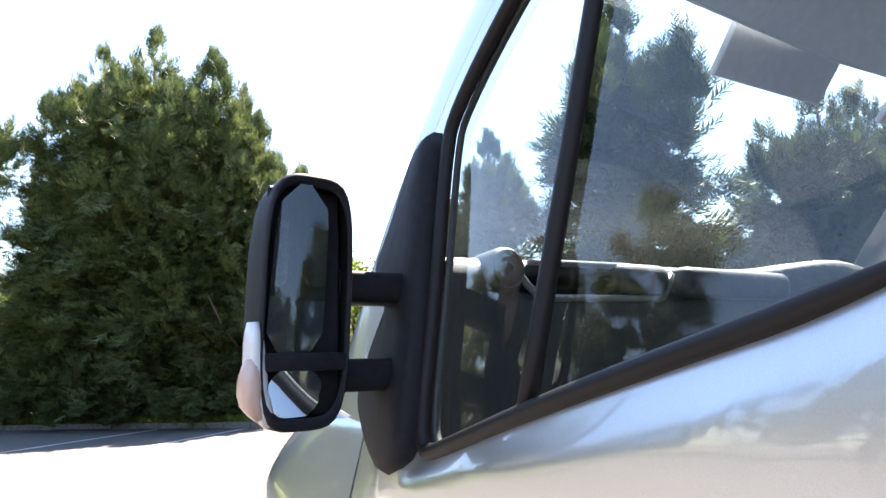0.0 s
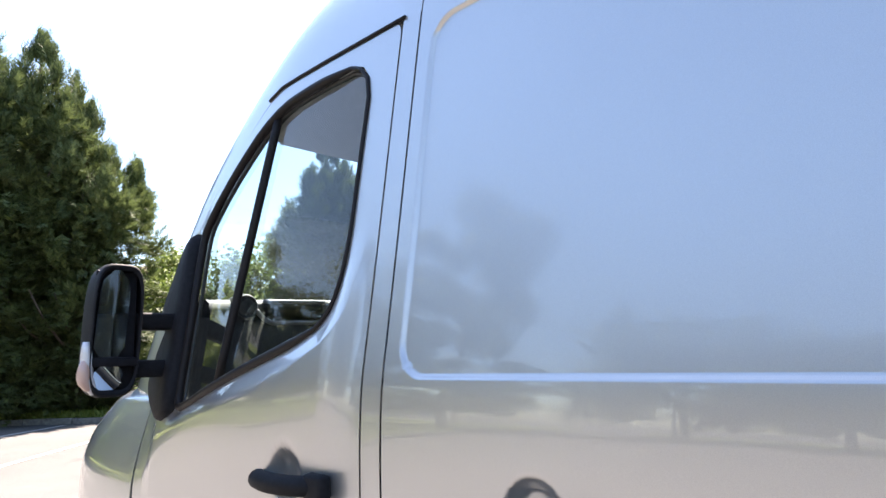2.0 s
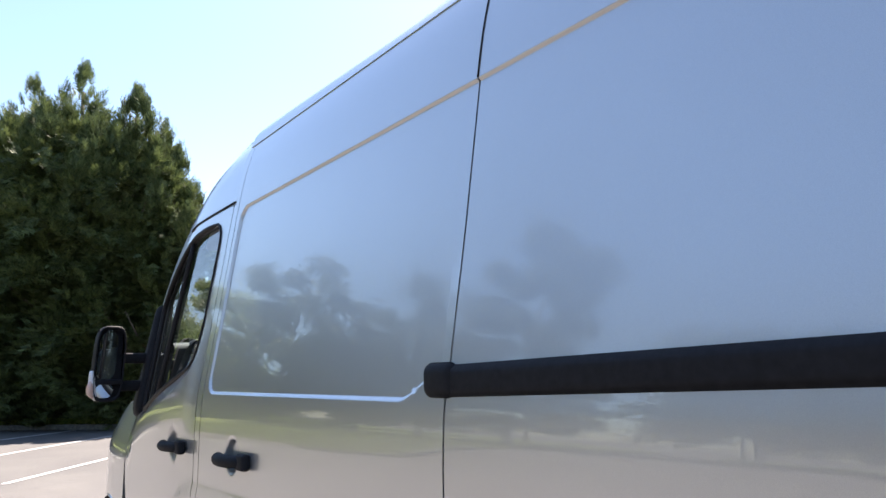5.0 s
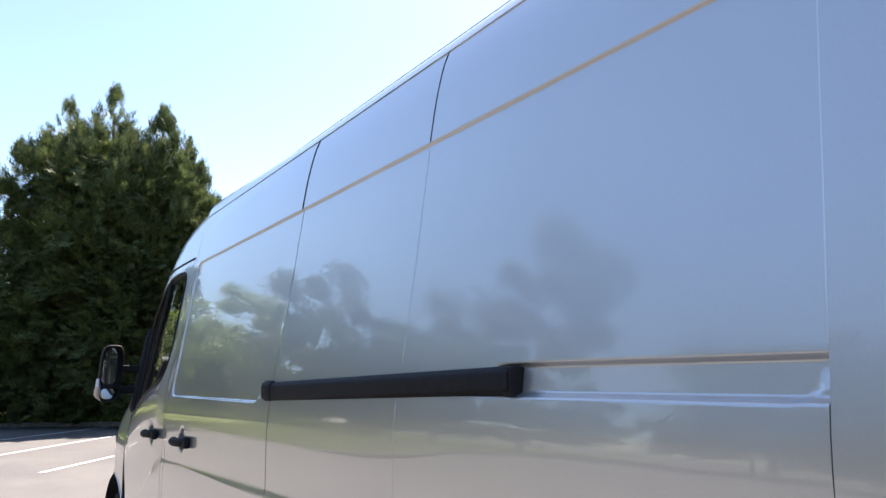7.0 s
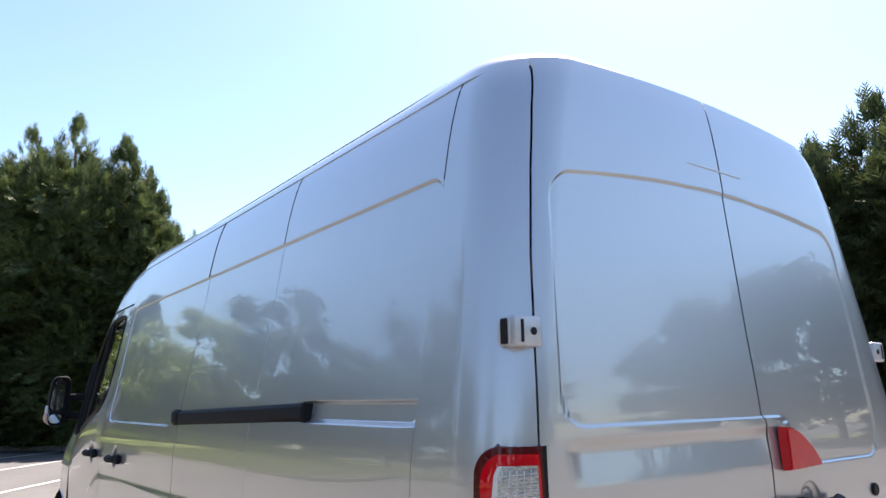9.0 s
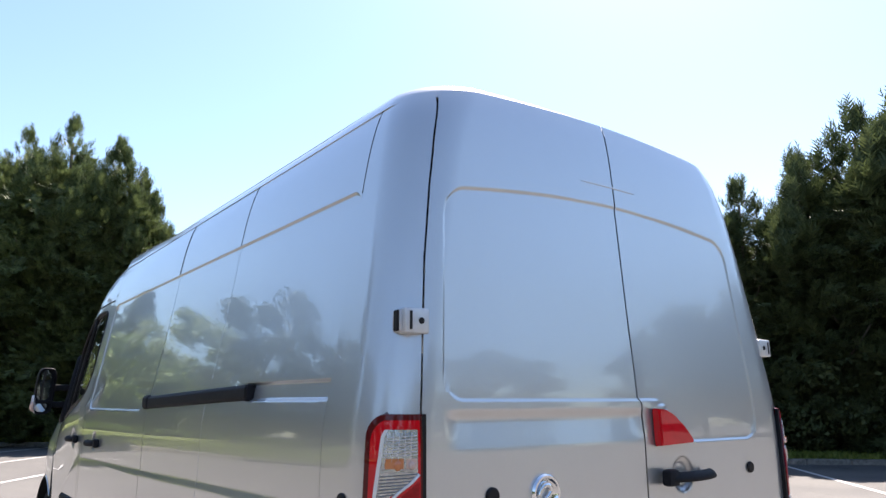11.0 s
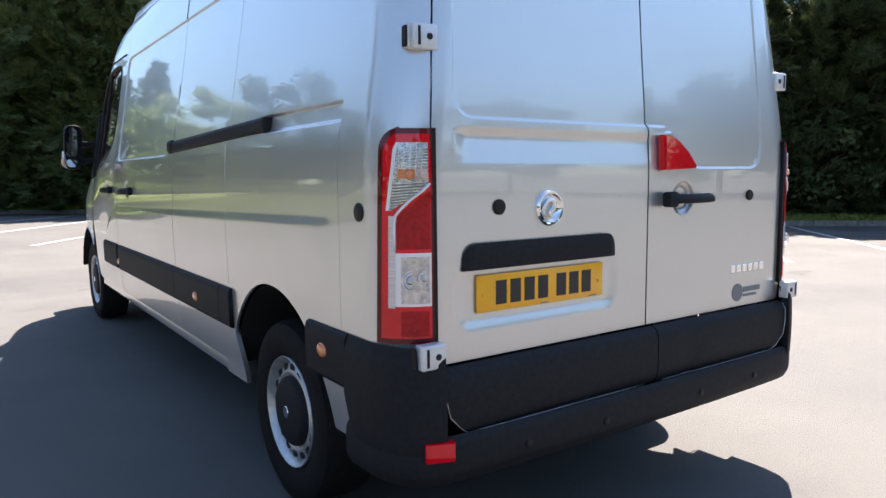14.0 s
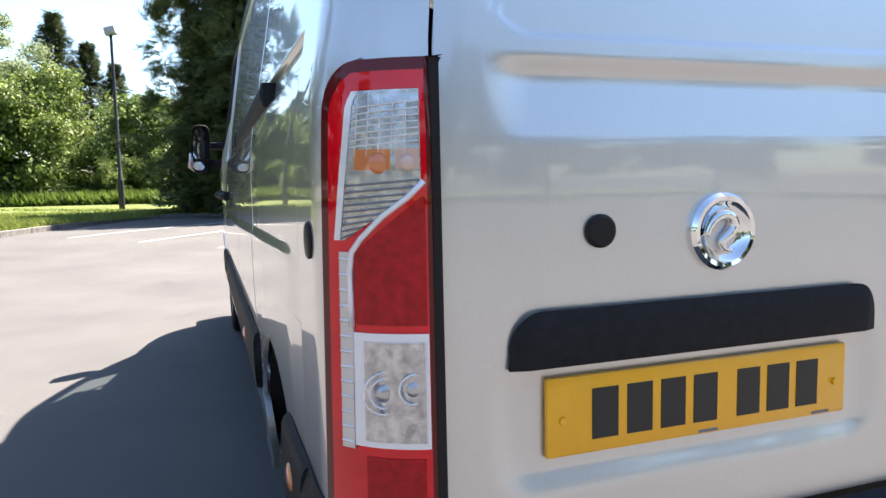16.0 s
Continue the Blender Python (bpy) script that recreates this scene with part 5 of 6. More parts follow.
# rear door seam kink cover, black lower panels of the doors
for x0, x1 in ((0.136, 1.050), (1.056, W - 0.136)):
    us = np.linspace(0, 1, 18)
    zs = np.array([0.505, 0.512, 0.530, 0.575, 0.63, 0.68, 0.703, 0.712])
    of = np.array([0.0, 0.018, 0.03, 0.036, 0.036, 0.034, 0.022, 0.002])
    P = np.zeros((18, len(zs), 3))
    for i, u in enumerate(us):
        for j, z in enumerate(zs):
            lo, hi = x0, x1
            k = max(0.0, 1 - (z - 0.505) / 0.11)
            if x0 < 1:
                lo = x0 + 0.10 * k ** 2
            else:
                hi = x1 - 0.10 * k ** 2
            x = lo + (hi - lo) * u
            P[i, j] = (x, float(rear(x, 1.2)) * 0.3 - of[j], z)
    low_panel = patch("door_lower_panel", P, PLASTIC, rear_left if x0 < 1 else rear_right, "black plastic lower door panel", skirt=0.02)
    rim = [P[0, j] for j in range(6, 0, -1)] + [P[i, 1] for i in range(1, 17)] if x0 < 1 else [P[i, 1] for i in range(1, 17)] + [P[17, j] for j in range(1, 7)]
    tube("panel_edge", [(p[0], p[1] - 0.001, p[2]) for p in rim], 0.0016, STEEL, low_panel, "thin bright lower edge", segs=5)


def bumper():
    """Wraps round both rear corners under the doors."""
    path = [(-0.010, 0.276), (-0.010, 0.20), (-0.005, 0.12), (0.012, 0.055), (0.050, 0.0), (0.105, -0.028), (0.17, -0.038), (0.30, -0.044), (0.6, -0.051), (MID, -0.055)]
    path = path + [(W - x, y) for x, y in path[-2::-1]]
    fine = []
    pts = np.array(path)
    seg = np.concatenate([[0], np.cumsum(np.hypot(*np.diff(pts, axis=0).T))])
    for s in np.linspace(0, seg[-1], 220):
        fine.append((np.interp(s, seg, pts[:, 0]), np.interp(s, seg, pts[:, 1])))
    fine = np.array(fine)
    for _ in range(2):
        fine[1:-1] = (fine[:-2] + 2 * fine[1:-1] + fine[2:]) / 4
    d = np.gradient(fine, axis=0)
    n = np.stack([d[:, 1], -d[:, 0]], -1)
    n /= np.linalg.norm(n, axis=1, keepdims=True)
    if n[110][1] > 0:
        n = -n
    def band(lo, hi, keep, bulge, steps):
        pts = [i for i in range(220) if keep(fine[i, 0], fine[i, 1])]
        P = np.zeros((len(pts), steps, 3))
        for k, i in enumerate(pts):
            for j, t in enumerate(np.linspace(0, 1, steps)):
                o = bulge * math.sin(math.pi * (0.15 + 0.7 * t)) - 0.05 * max(0, 0.22 - t) - 0.012 * max(0, t - 0.9) / 0.1
                P[k, j] = (fine[i, 0] + n[i, 0] * o, fine[i, 1] + n[i, 1] * o, lo + (hi - lo) * t)
        return P
    ob = patch("rear_bumper", band(0.385, 0.522, lambda x, y: True, 0.010, 16), PLASTIC, van, "black plastic rear bumper wrapped round the corners", skirt=0.06)
    for right in (False, True):
        q = band(0.405, 0.780, (lambda x, y: x > W - 0.134) if right else (lambda x, y: x < 0.134), 0.0135, 18)
        zq = q[..., 2]
        q[..., 1] = np.minimum(q[..., 1], 0.276 - 0.40 * np.clip(0.605 - zq, 0, 0.25))
        patch("bumper_corner", q, PLASTIC, ob, "black plastic bumper corner", skirt=0.03)
    bm = bmesh.new()
    box(bm, 0.16, W - 0.16, -0.036, 0.34, 0.440, 0.482, 0.006, 1)
    part("bumper_shelf", bm, PLASTIC, ob, "black ledge under the doors")
    for x in (0.42, 0.754, 1.262, 1.622):
        bm = bmesh.new()
        k = int(np.argmin(np.abs(fine[:, 0] - x)))
        lathe(bm, [(0.013, 0), (0.013, -0.004), (0.010, -0.006), (0, -0.006)], 16, 'Y', (x, fine[k, 1] - 0.009, 0.446))
        part("parking_sensor", bm, SEAL, ob, "small round parking sensor")
    for x in (0.108,):
        k = int(np.argmin(np.abs(fine[:, 0] - x) + (fine[:, 1] > 0.05)))
        bm = bmesh.new()
        box(bm, -0.042, 0.042, -0.012, 0.020, -0.027, 0.027, 0.004, 2, pose(x, fine[k, 1] - 0.011, 0.489, 0, 0, -22 if x < 1 else 22))
        part("reflector", bm, RED, ob, "red rectangular reflector")


bumper()

# number plate with its characters as plain bars, garnish, emblem
zc, xc = 0.902, 0.5475


def pocket_y(x, z):
    return float(rear(x, z))


bm = bmesh.new()
box(bm, xc - 0.266, xc + 0.266, 0.016, 0.026, zc - 0.056, zc + 0.056, 0.004, 2)
plate = part("number_plate", bm, YELLOW, rear_left, "yellow rear number plate")
cx = xc - 0.196
for i in range(7):
    w = 0.042
    bm = bmesh.new()
    box(bm, cx, cx + w, 0.0150, 0.020, zc - 0.036, zc + 0.036)
    part("plate_bar", bm, INK, plate, smooth=False)
    cx += w + 0.0145 + (0.022 if i == 3 else 0)
for dx in (-0.242, 0.242):
    bm = bmesh.new()
    lathe(bm, [(0.006, -0.001), (0.005, -0.004), (0, -0.004)], 12, 'Y', (xc + dx, 0.0165, zc - 0.004))
    part("plate_screw", bm, YELLOW, plate)
for dx, w in ((0.0, 0.034), (0.215, 0.034)):
    bm = bmesh.new()
    box(bm, xc + dx - w / 2, xc + dx + w / 2, 0.0152, 0.020, zc - 0.0525, zc - 0.0485)
    part("plate_mark", bm, GREY_INK, plate, smooth=False)

ends = [0, 0.0006, 0.0025, 0.006, 0.012, 0.02, 0.03, 0.042, 0.058, 0.078]
ends = ends + list(np.linspace(0.1, 0.9, 14)) + [1 - e for e in ends[::-1]]
P = np.zeros((len(ends), 9, 3))
for i, u in enumerate(ends):
    x = 0.226 + 0.640 * u
    edge = min(u, 1 - u) * 0.640
    top = 1.054 - 0.050 * (1 - math.sqrt(1 - max(0, 1 - edge / 0.050) ** 2))
    for j, t in enumerate(np.linspace(0, 1, 9)):
        P[i, j] = (x, 0.013 - 0.013 * min(1.0, 0.1 + edge / 0.03) * math.sin(math.pi * (0.15 + 0.70 * (1 - t))) ** 0.6, 0.976 + (top - 0.976) * t)
patch("plate_garnish", P, PLASTIC, rear_left, "black plastic handle strip over the number plate", skirt=0.010)

bm = bmesh.new()
ye = float(rear(0.564, 1.146))
lathe(bm, [(0.056, 0.002), (0.056, -0.006), (0.051, -0.012), (0.045, -0.011), (0.040, -0.004), (0.026, 0.001), (0.0, 0.003)], 48, 'Y', (0.564, ye, 1.146))
emblem = part("emblem", bm, CHROME, rear_left, "round chrome maker's emblem")
curl = [(-0.030, -0.006), (-0.022, 0.014), (-0.004, 0.026), (0.014, 0.022), (0.020, 0.006), (0.008, -0.006), (-0.004, -0.014), (0.002, -0.026), (0.018, -0.028)]
curl = [(0.564 + x, ye - 0.005, 1.146 + z) for x, z in curl]
fine = [tuple(np.array(curl[i]) * (1 - f) + np.array(curl[i + 1]) * f) for i in range(len(curl) - 1) for f in (0, 0.25, 0.5, 0.75)] + [curl[-1]]
for _ in range(3):
    fine = [fine[0]] + [tuple((np.array(fine[i - 1]) + 2 * np.array(fine[i]) + np.array(fine[i + 1])) / 4) for i in range(1, len(fine) - 1)] + [fine[-1]]
tube("emblem_relief", fine, [0.003 + 0.006 * math.sin(math.pi * min(1.0, 0.08 + i / len(fine))) for i in range(len(fine))], CHROME, emblem, segs=10)

# third lamp wedge, rear handle, badges on the other door
bm = bmesh.new()
tri = [(1.080, 1.384), (1.086, 1.258), (1.280, 1.264), (1.274, 1.278), (1.222, 1.322), (1.172, 1.362), (1.12, 1.382)]
fr, bk = [], []
for x, z in tri:
    y = float(rear(x, z))
    fr.append(bm.verts.new((x + (1.15 - x) * 0.05, -0.016, z + (1.32 - z) * 0.05)))
    bk.append(bm.verts.new((x, 0.012, z)))
bm.faces.new(fr)
for i in range(len(tri)):
    bm.faces.new((fr[i], fr[(i + 1) % len(tri)], bk[(i + 1) % len(tri)], bk[i]))
bmesh.ops.bevel(bm, geom=list(bm.edges), offset=0.005, segments=2, affect='EDGES')
part("high_brake_lamp", bm, RED, rear_right, "red wedge-shaped brake lamp", smooth=False)
pts = [(1.108 + 0.255 * t, -0.012 - 0.026 * math.sin(math.pi * min(1, t * 1.03)) ** 0.7, 1.158) for t in np.linspace(0, 1, 15)]
tube("door_handle", pts, [0.020] * 15, PLASTIC, rear_right, "black plastic rear door handle", segs=12, flat=0.62)
bm = bmesh.new()
box(bm, 1.095, 1.15, -0.034, 0.004, 1.130, 1.184, 0.010)
part("lock_cover", bm, PLASTIC, rear_right)
for i in range(6):
    bm = bmesh.new()
    x = 1.548 + 0.040 * i
    box(bm, x, x + 0.028, float(rear(x, 0.868)) - 0.004, float(rear(x, 0.868)) + 0.002, 0.852, 0.884, 0.002, 1)
    part("badge_bar", bm, CHROME, rear_right, smooth=False)
bm = bmesh.new()
lathe(bm, [(0.036, 0.0), (0.036, -0.002), (0, -0.002)], 24, 'Y', (1.600, float(rear(1.6, 0.772)), 0.772))
part("sticker", bm, GREY_INK, rear_right, "round grey sticker")
for x, w, z, h in ((1.642, 0.115, 0.780, 0.020), (1.642, 0.09, 0.756, 0.010)):
    bm = bmesh.new()
    box(bm, x, x + w, float(rear(x + w / 2, z)) - 0.003, float(rear(x + w / 2, z)) + 0.002, z - h / 2, z + h / 2)
    part("sticker_bar", bm, GREY_INK, rear_right, smooth=False)
# pressed mark over the panel, across the seam
tube("rear_trim_bead", [(x, float(rear(x, 2.16)) + 0.001, 2.163 + 0.03 * (1 - ((x - MID) / 0.3) ** 2) * 0.2) for x in np.linspace(0.84, 1.15, 12)], [0.001] + [0.004] * 10 + [0.001], PAINT, rear_right)

# sliding door rail with its end cap
P = np.zeros((14, 9, 3))
for i, u in enumerate(np.linspace(0, 1, 14)):
    y = 0.935 + (2.262 - 0.935) * u
    zc_ = 1.441 - 0.039 * u
    hh = 0.028 + 0.006 * u
    for j, t in enumerate(np.linspace(-1, 1, 9)):
        P[i, j] = (float(side_in(1.44)) - 0.004 - 0.014 * (1 - t ** 6), y, zc_ + hh * t)
rail = patch("door_rail", P, PLASTIC, van, "long black sliding door rail", skirt=0.03)
bm = bmesh.new()
box(bm, float(side_in(1.4)) - 0.018, float(side_in(1.4)) + 0.02, 2.216, 2.318, 1.370, 1.442, 0.022, 4)
part("rail_cap", bm, PLASTIC, rail)
bm = bmesh.new()
box(bm, 0.005, 0.05, 0.925, 0.955, 1.410, 1.468, 0.006)
part("rail_end", bm, PLASTIC, rail)

# ---- mirror ----
mir = part("mirror_base", (lambda b: b)(bmesh.new()), PLASTIC, van, "black mirror base plate")


def base_plate():
    out = [(4.728, 1.240), (4.80, 1.270), (4.89, 1.322), (4.918, 1.360), (4.872, 1.404), (4.806, 1.436), (4.802, 1.492), (4.865, 1.530), (4.905, 1.556), (4.922, 1.588), (4.85, 1.655), (4.752, 1.775), (4.700, 1.775), (4.676, 1.60), (4.658, 1.42), (4.644, 1.30), (4.662, 1.262)]
    out = chaikin(out, 1, 0.2)
    c = np.array([4.78, 1.50])
    n = len(out)
    verts, faces = [], []
    for t, o in ((0.0, 0.040), (0.5, 0.040), (0.90, 0.036), (0.97, 0.028), (1.0, 0.016), (1.0, -0.012)):
        for p in out:
            q = c + (np.array(p) - c) * max(t, 0.02)
            verts.append(on_flank(q[0], q[1], o + 0.006 * float(smooth01((1.40 - q[1]) / 0.1))))
    for k in range(5):
        for i in range(n):
            j = (i + 1) % n
            faces.append((k * n + i, k * n + j, (k + 1) * n + j, (k + 1) * n + i))
    me = mir.data
    me.from_pydata(verts, [], faces)
    me.polygons.foreach_set("use_smooth", [True] * len(me.polygons))
    me.update()


base_plate()
for z in (1.518, 1.388):
    bm = bmesh.new()
    box(bm, -0.075, 0.075, 4.715, 4.785, z - 0.024, z + 0.024, 0.010, 3)
    part("mirror_arm", bm, PLASTIC, mir, "black mirror arm")


def mirror_head():
    """A tall rounded housing, hollow towards the rear, with two glasses."""
    cx, cz, hw, hh = -0.132, 1.492, 0.066, 0.174
    def outline(scale, n=48, p=4.2):
        pts = []
        for k in range(n):
            a = 2 * math.pi * k / n
            c, s = math.cos(a), math.sin(a)
            r = (abs(c) ** p + abs(s) ** p) ** (-1 / p)
            x, z = r * c * hw * scale, r * s * hh * scale
            x -= 0.020 * (z / hh) * -0.4
            pts.append((cx + x, cz + z))
        return pts
    yr = 4.662
    rings = [(0.90, yr + 0.010), (0.955, yr), (0.99, yr + 0.004), (1.0, yr + 0.016), (1.0, yr + 0.05), (0.98, yr + 0.085), (0.90, yr + 0.108), (0.70, yr + 0.125), (0.35, yr + 0.135), (0.02, yr + 0.137)]
    verts, faces, n = [], [], 48
    for s, y in rings:
        tilt = 0.0
        for x, z in outline(s):
            verts.append((x, y + 0.14 * (x - cx), z))
    for k in range(len(rings) - 1):
        for i in range(n):
            j = (i + 1) % n
            faces.append((k * n + i, k * n + j, (k + 1) * n + j, (k + 1) * n + i))
    head = raw("mirror_housing", verts, faces, PLASTIC, mir, "black mirror housing", smooth=True)
    # glasses
    def pane(name, z0, z1, label, turn):
        rim = [(x, z) for x, z in outline(0.90, 64)]
        zz = np.linspace(z0, z1, 9)
        vs, fs = [], []
        for z in zz:
            xs = [x for x, zr in rim if abs(zr - z) < 0.02]
            lo, hi = min(xs) + 0.006, max(xs) - 0.030
            edge = min(z - z0, z1 - z)
            k = 0.018 * max(0, 1 - edge / 0.02) ** 2
            for u in np.linspace(0, 1, 7):
                x = lo + k + (hi - lo - 2 * k) * u
                vs.append((x, yr + 0.014 + turn[0] * (x - cx) + 0.5 * ((x - cx) ** 2 - 0.003) + turn[1] * (z - (z0 + z1) / 2), z))
        for a in range(8):
            for b_ in range(6):
                fs.append((a * 7 + b_, a * 7 + b_ + 1, (a + 1) * 7 + b_ + 1, (a + 1) * 7 + b_))
        raw(name, vs, fs, MIRROR, head, label, smooth=True)
    bm = bmesh.new()
    box(bm, cx - hw * 0.78, cx + hw * 0.88, 0.0, 0.01, cz - hh * 0.90, cz + hh * 0.90, 0.003, 1)
    for v in bm.verts:
        v.co.y += yr + 0.030 + 0.14 * (v.co.x - cx)
    part("mirror_backing", bm, PLASTIC, head)
    pane("mirror_glass", 1.418, 1.648, "tall main mirror glass", (0.24, -0.10))
    pane("mirror_glass", 1.330, 1.398, "small wide-angle mirror glass", (0.24, -0.12))
    bm = bmesh.new()
    box(bm, cx - hw * 0.93, cx + hw * 0.95, -0.006, 0.012, 1.396, 1.420, 0.004, 2, None)
    for v in bm.verts:
        v.co.y += yr + 0.010 + 0.14 * (v.co.x - cx)
    part("mirror_divider", bm, PLASTIC, head)
    verts, faces = tube_mesh([(cx - hw * 0.98 - 0.010 + 0.008 * (1 - t) + 0.030 * max(0, 0.35 - t) ** 1.2 * 2, yr + 0.012 - 0.006 * t, 1.328 + 0.132 * t) for t in np.linspace(0, 1, 10)], [0.008, 0.013, 0.016, 0.017, 0.017, 0.016, 0.015, 0.014, 0.012, 0.008], 10)
    ind = raw("mirror_indicator", verts, faces, WHITE_LENS, head, "clear indicator on the mirror edge", smooth=True)
    verts, faces = tube_mesh([(cx - hw * 0.98 - 0.013 + 0.027 * max(0, 0.35 - t) ** 1.2 * 2, yr + 0.008 - 0.006 * t, 1.338 + 0.075 * t) for t in np.linspace(0, 1, 8)], [0.007, 0.012, 0.0155, 0.0168, 0.0168, 0.0155, 0.012, 0.007], 10)
    raw("amber_inset", verts, faces, PALE_AMBER, ind, "pale amber inset", smooth=True)


mirror_head()
# the far mirror, plain
bm = bmesh.new()
box(bm, W + 0.055, W + 0.215, 4.66, 4.79, 1.316, 1.67, 0.05, 4)
far_mir = part("mirror_housing", bm, PLASTIC, van, "black mirror housing on the far side")
for z in (1.518, 1.388):
    bm = bmesh.new()
    box(bm, W - 0.09, W + 0.075, 4.715, 4.785, z - 0.024, z + 0.024, 0.010, 2)
    part("mirror_arm", bm, PLASTIC, far_mir)


# ---- wheels ----
def wheel(x, y, mirror, name="wheel"):
    root = attach(empty(name, (x, y, 0.352)), None)
    root.parent = van
    root.matrix_parent_inverse = Matrix.Translation(-van.location)
    root["label"] = "steel wheel with black rubber tyre and silver holed rim"
    s = -1 if not mirror else 1

    def add(nm, bm, mat, label=""):
        bmesh.ops.transform(bm, matrix=Matrix.Diagonal((s, 1, 1, 1)), verts=bm.verts)
        bmesh.ops.recalc_face_normals(bm, faces=bm.faces)
        me = bpy.data.meshes.new(nm)
        bm.to_mesh(me)
        bm.free()
        me.materials.append(mat)
        me.polygons.foreach_set("use_smooth", [True] * len(me.polygons))
        me.set_sharp_from_angle(angle=radians(40))
        ob = new(nm, me)
        ob.parent = root
        if label:
            ob["label"] = label
        return ob
    # along: outwards positive
    bm = bmesh.new()
    lathe(bm, [(0.212, -0.20), (0.30, -0.215), (0.338, -0.20), (0.350, -0.17), (0.352, -0.11), (0.352, -0.06), (0.350, -0.02), (0.338, 0.006), (0.315, 0.016), (0.285, 0.018), (0.250, 0.012), (0.222, 0.004), (0.206, -0.012)], 64)
    add("tyre", bm, RUBBER, "black tyre with a plain sidewall")
    bm = bmesh.new()
    lathe(bm, [(0.206, -0.20), (0.206, -0.012), (0.214, 0.004), (0.211, 0.010), (0.203, 0.004), (0.196, -0.022), (0.190, -0.034), (0.178, -0.020), (0.150, -0.010), (0.120, -0.024), (0.10, -0.03), (0.0, -0.03)], 64)
    add("rim", bm, RIM, "silver steel rim")
    for k in range(16):
        a = 2 * math.pi * k / 16
        bm = bmesh.new()
        lathe(bm, [(0.0185, -0.006), (0.0185, 0.002), (0.0, 0.0022)], 14, 'X', (-0.0155, 0.167 * math.cos(a), 0.167 * math.sin(a)))
        add("rim_hole", bm, DARK)
    bm = bmesh.new()
    lathe(bm, [(0.136, -0.018), (0.132, 0.0), (0.122, 0.010), (0.105, 0.014), (0.06, 0.017), (0.0, 0.018)], 48)
    add("hub_cap", bm, PLASTIC, "black domed hub cap")
    bm = bmesh.new()
    lathe(bm, [(0.024, 0.017), (0.022, 0.020), (0.015, 0.019), (0.0, 0.019)], 24)
    add("hub_badge", bm, CHROME, "small chrome badge")


for y in (0.905, 5.250):
    wheel(0.062, y, False)
    wheel(W - 0.062, y, True)


# wheel wells, floor, inner walls
def well(y, R, mirror):
    pts = []
    n = 20
    verts, faces = [], []
    for k in range(n + 1):
        a = 0.165 + (math.pi - 0.33) * k / n
        for x in (0.022, 0.36):
            verts.append((W - x if mirror else x, y + R * math.cos(a), 0.365 + R * math.sin(a)))
    for k in range(n):
        faces.append((2 * k, 2 * k + 1, 2 * k + 3, 2 * k + 2))
    faces.append(tuple(2 * k + 1 for k in range(n + 1)))
    raw("wheel_well", verts, faces, DARK, van, "dark wheel arch liner", smooth=False)


for mirror in (False, True):
    well(0.905, 0.480, mirror)
    well(5.250, 0.450, mirror)
bm = bmesh.new()
box(bm, 0.36, W - 0.36, 0.50, 5.7, 0.32, 0.44)
box(bm, 0.06, 0.36, 1.42, 4.76, 0.37, 0.43)
box(bm, W - 0.36, W - 0.06, 1.42, 4.76, 0.37, 0.43)
box(bm, 0.055, W - 0.055, 3.70, 4.92, 0.450, 0.485)
part("underbody", bm, PLASTIC, van, "dark underbody", smooth=False)
# mud flap strip behind the rear wheel is body colour; a plain liner closes the load space
bm = bmesh.new()
box(bm, 0.22, W - 0.22, 3.69, 3.73, 0.44, 2.36)
for mirror in (False, True):
    rod = [(float(side_in(2.345)) + 0.014, y, 2.345) for y in np.linspace(0.30, 3.78, 12)]
    tube("roof_seam_filler", [(W - x, y, z) for x, y, z in rod] if mirror else rod, 0.014, PAINT, van, "silver sealant along the roof seam", segs=6)
lz = np.array([0.90, 0.95, 1.0, 1.3, 1.6, 1.9, 2.1, 2.2, 2.3, 2.36, 2.40])
for mirror in (False, True):
    P = np.array([[(float(side_in(z)) + 0.045 + 0.5 * max(0, z - 2.3), y, z) for z in lz] for y in (0.25, 1.4, 2.5, 3.70)])
    patch("load_liner", P, TRIM, van, "plain grey load space lining", skirt=0, mirror=mirror)
part("bulkhead", bm, TRIM, van, "grey bulkhead behind the seats", smooth=False)


# ---- cab inside ----
def seat(x0, x1, label):
    root = attach(empty("seat", ((x0 + x1) / 2, 4.1, 0.85)), None)
    root.parent = van
    root.matrix_parent_inverse = Matrix.Translation(-van.location)
    root["label"] = label

    def add(nm, bm):
        bmesh.ops.translate(bm, verts=bm.verts, vec=-Vector(root.location))
        me = bpy.data.meshes.new(nm)
        bm.to_mesh(me)
        bm.free()
        me.materials.append(FABRIC)
        me.polygons.foreach_set("use_smooth", [True] * len(me.polygons))
        ob = new(nm, me)
        ob.parent = root
    bm = bmesh.new()
    box(bm, x0, x1, 3.92, 4.45, 0.72, 0.90, 0.05, 3)
    add("seat_cushion", bm)
    bm = bmesh.new()
    box(bm, x0, x1, -0.06, 0.07, 0, 0.56, 0.05, 3, pose(0, 3.90, 0.86, 8, 0, 0))
    add("backrest", bm)
    xm = (x0 + x1) / 2
    bm = bmesh.new()
    box(bm, xm - 0.13, xm + 0.13, 3.79, 3.88, 1.45, 1.64, 0.035, 3)
    add("headrest", bm)


seat(0.22, 0.66, "dark grey fabric passenger seat")
seat(0.68, 1.10, "dark grey fabric middle seat")
seat(1.32, 1.80, "dark grey fabric driver's seat")


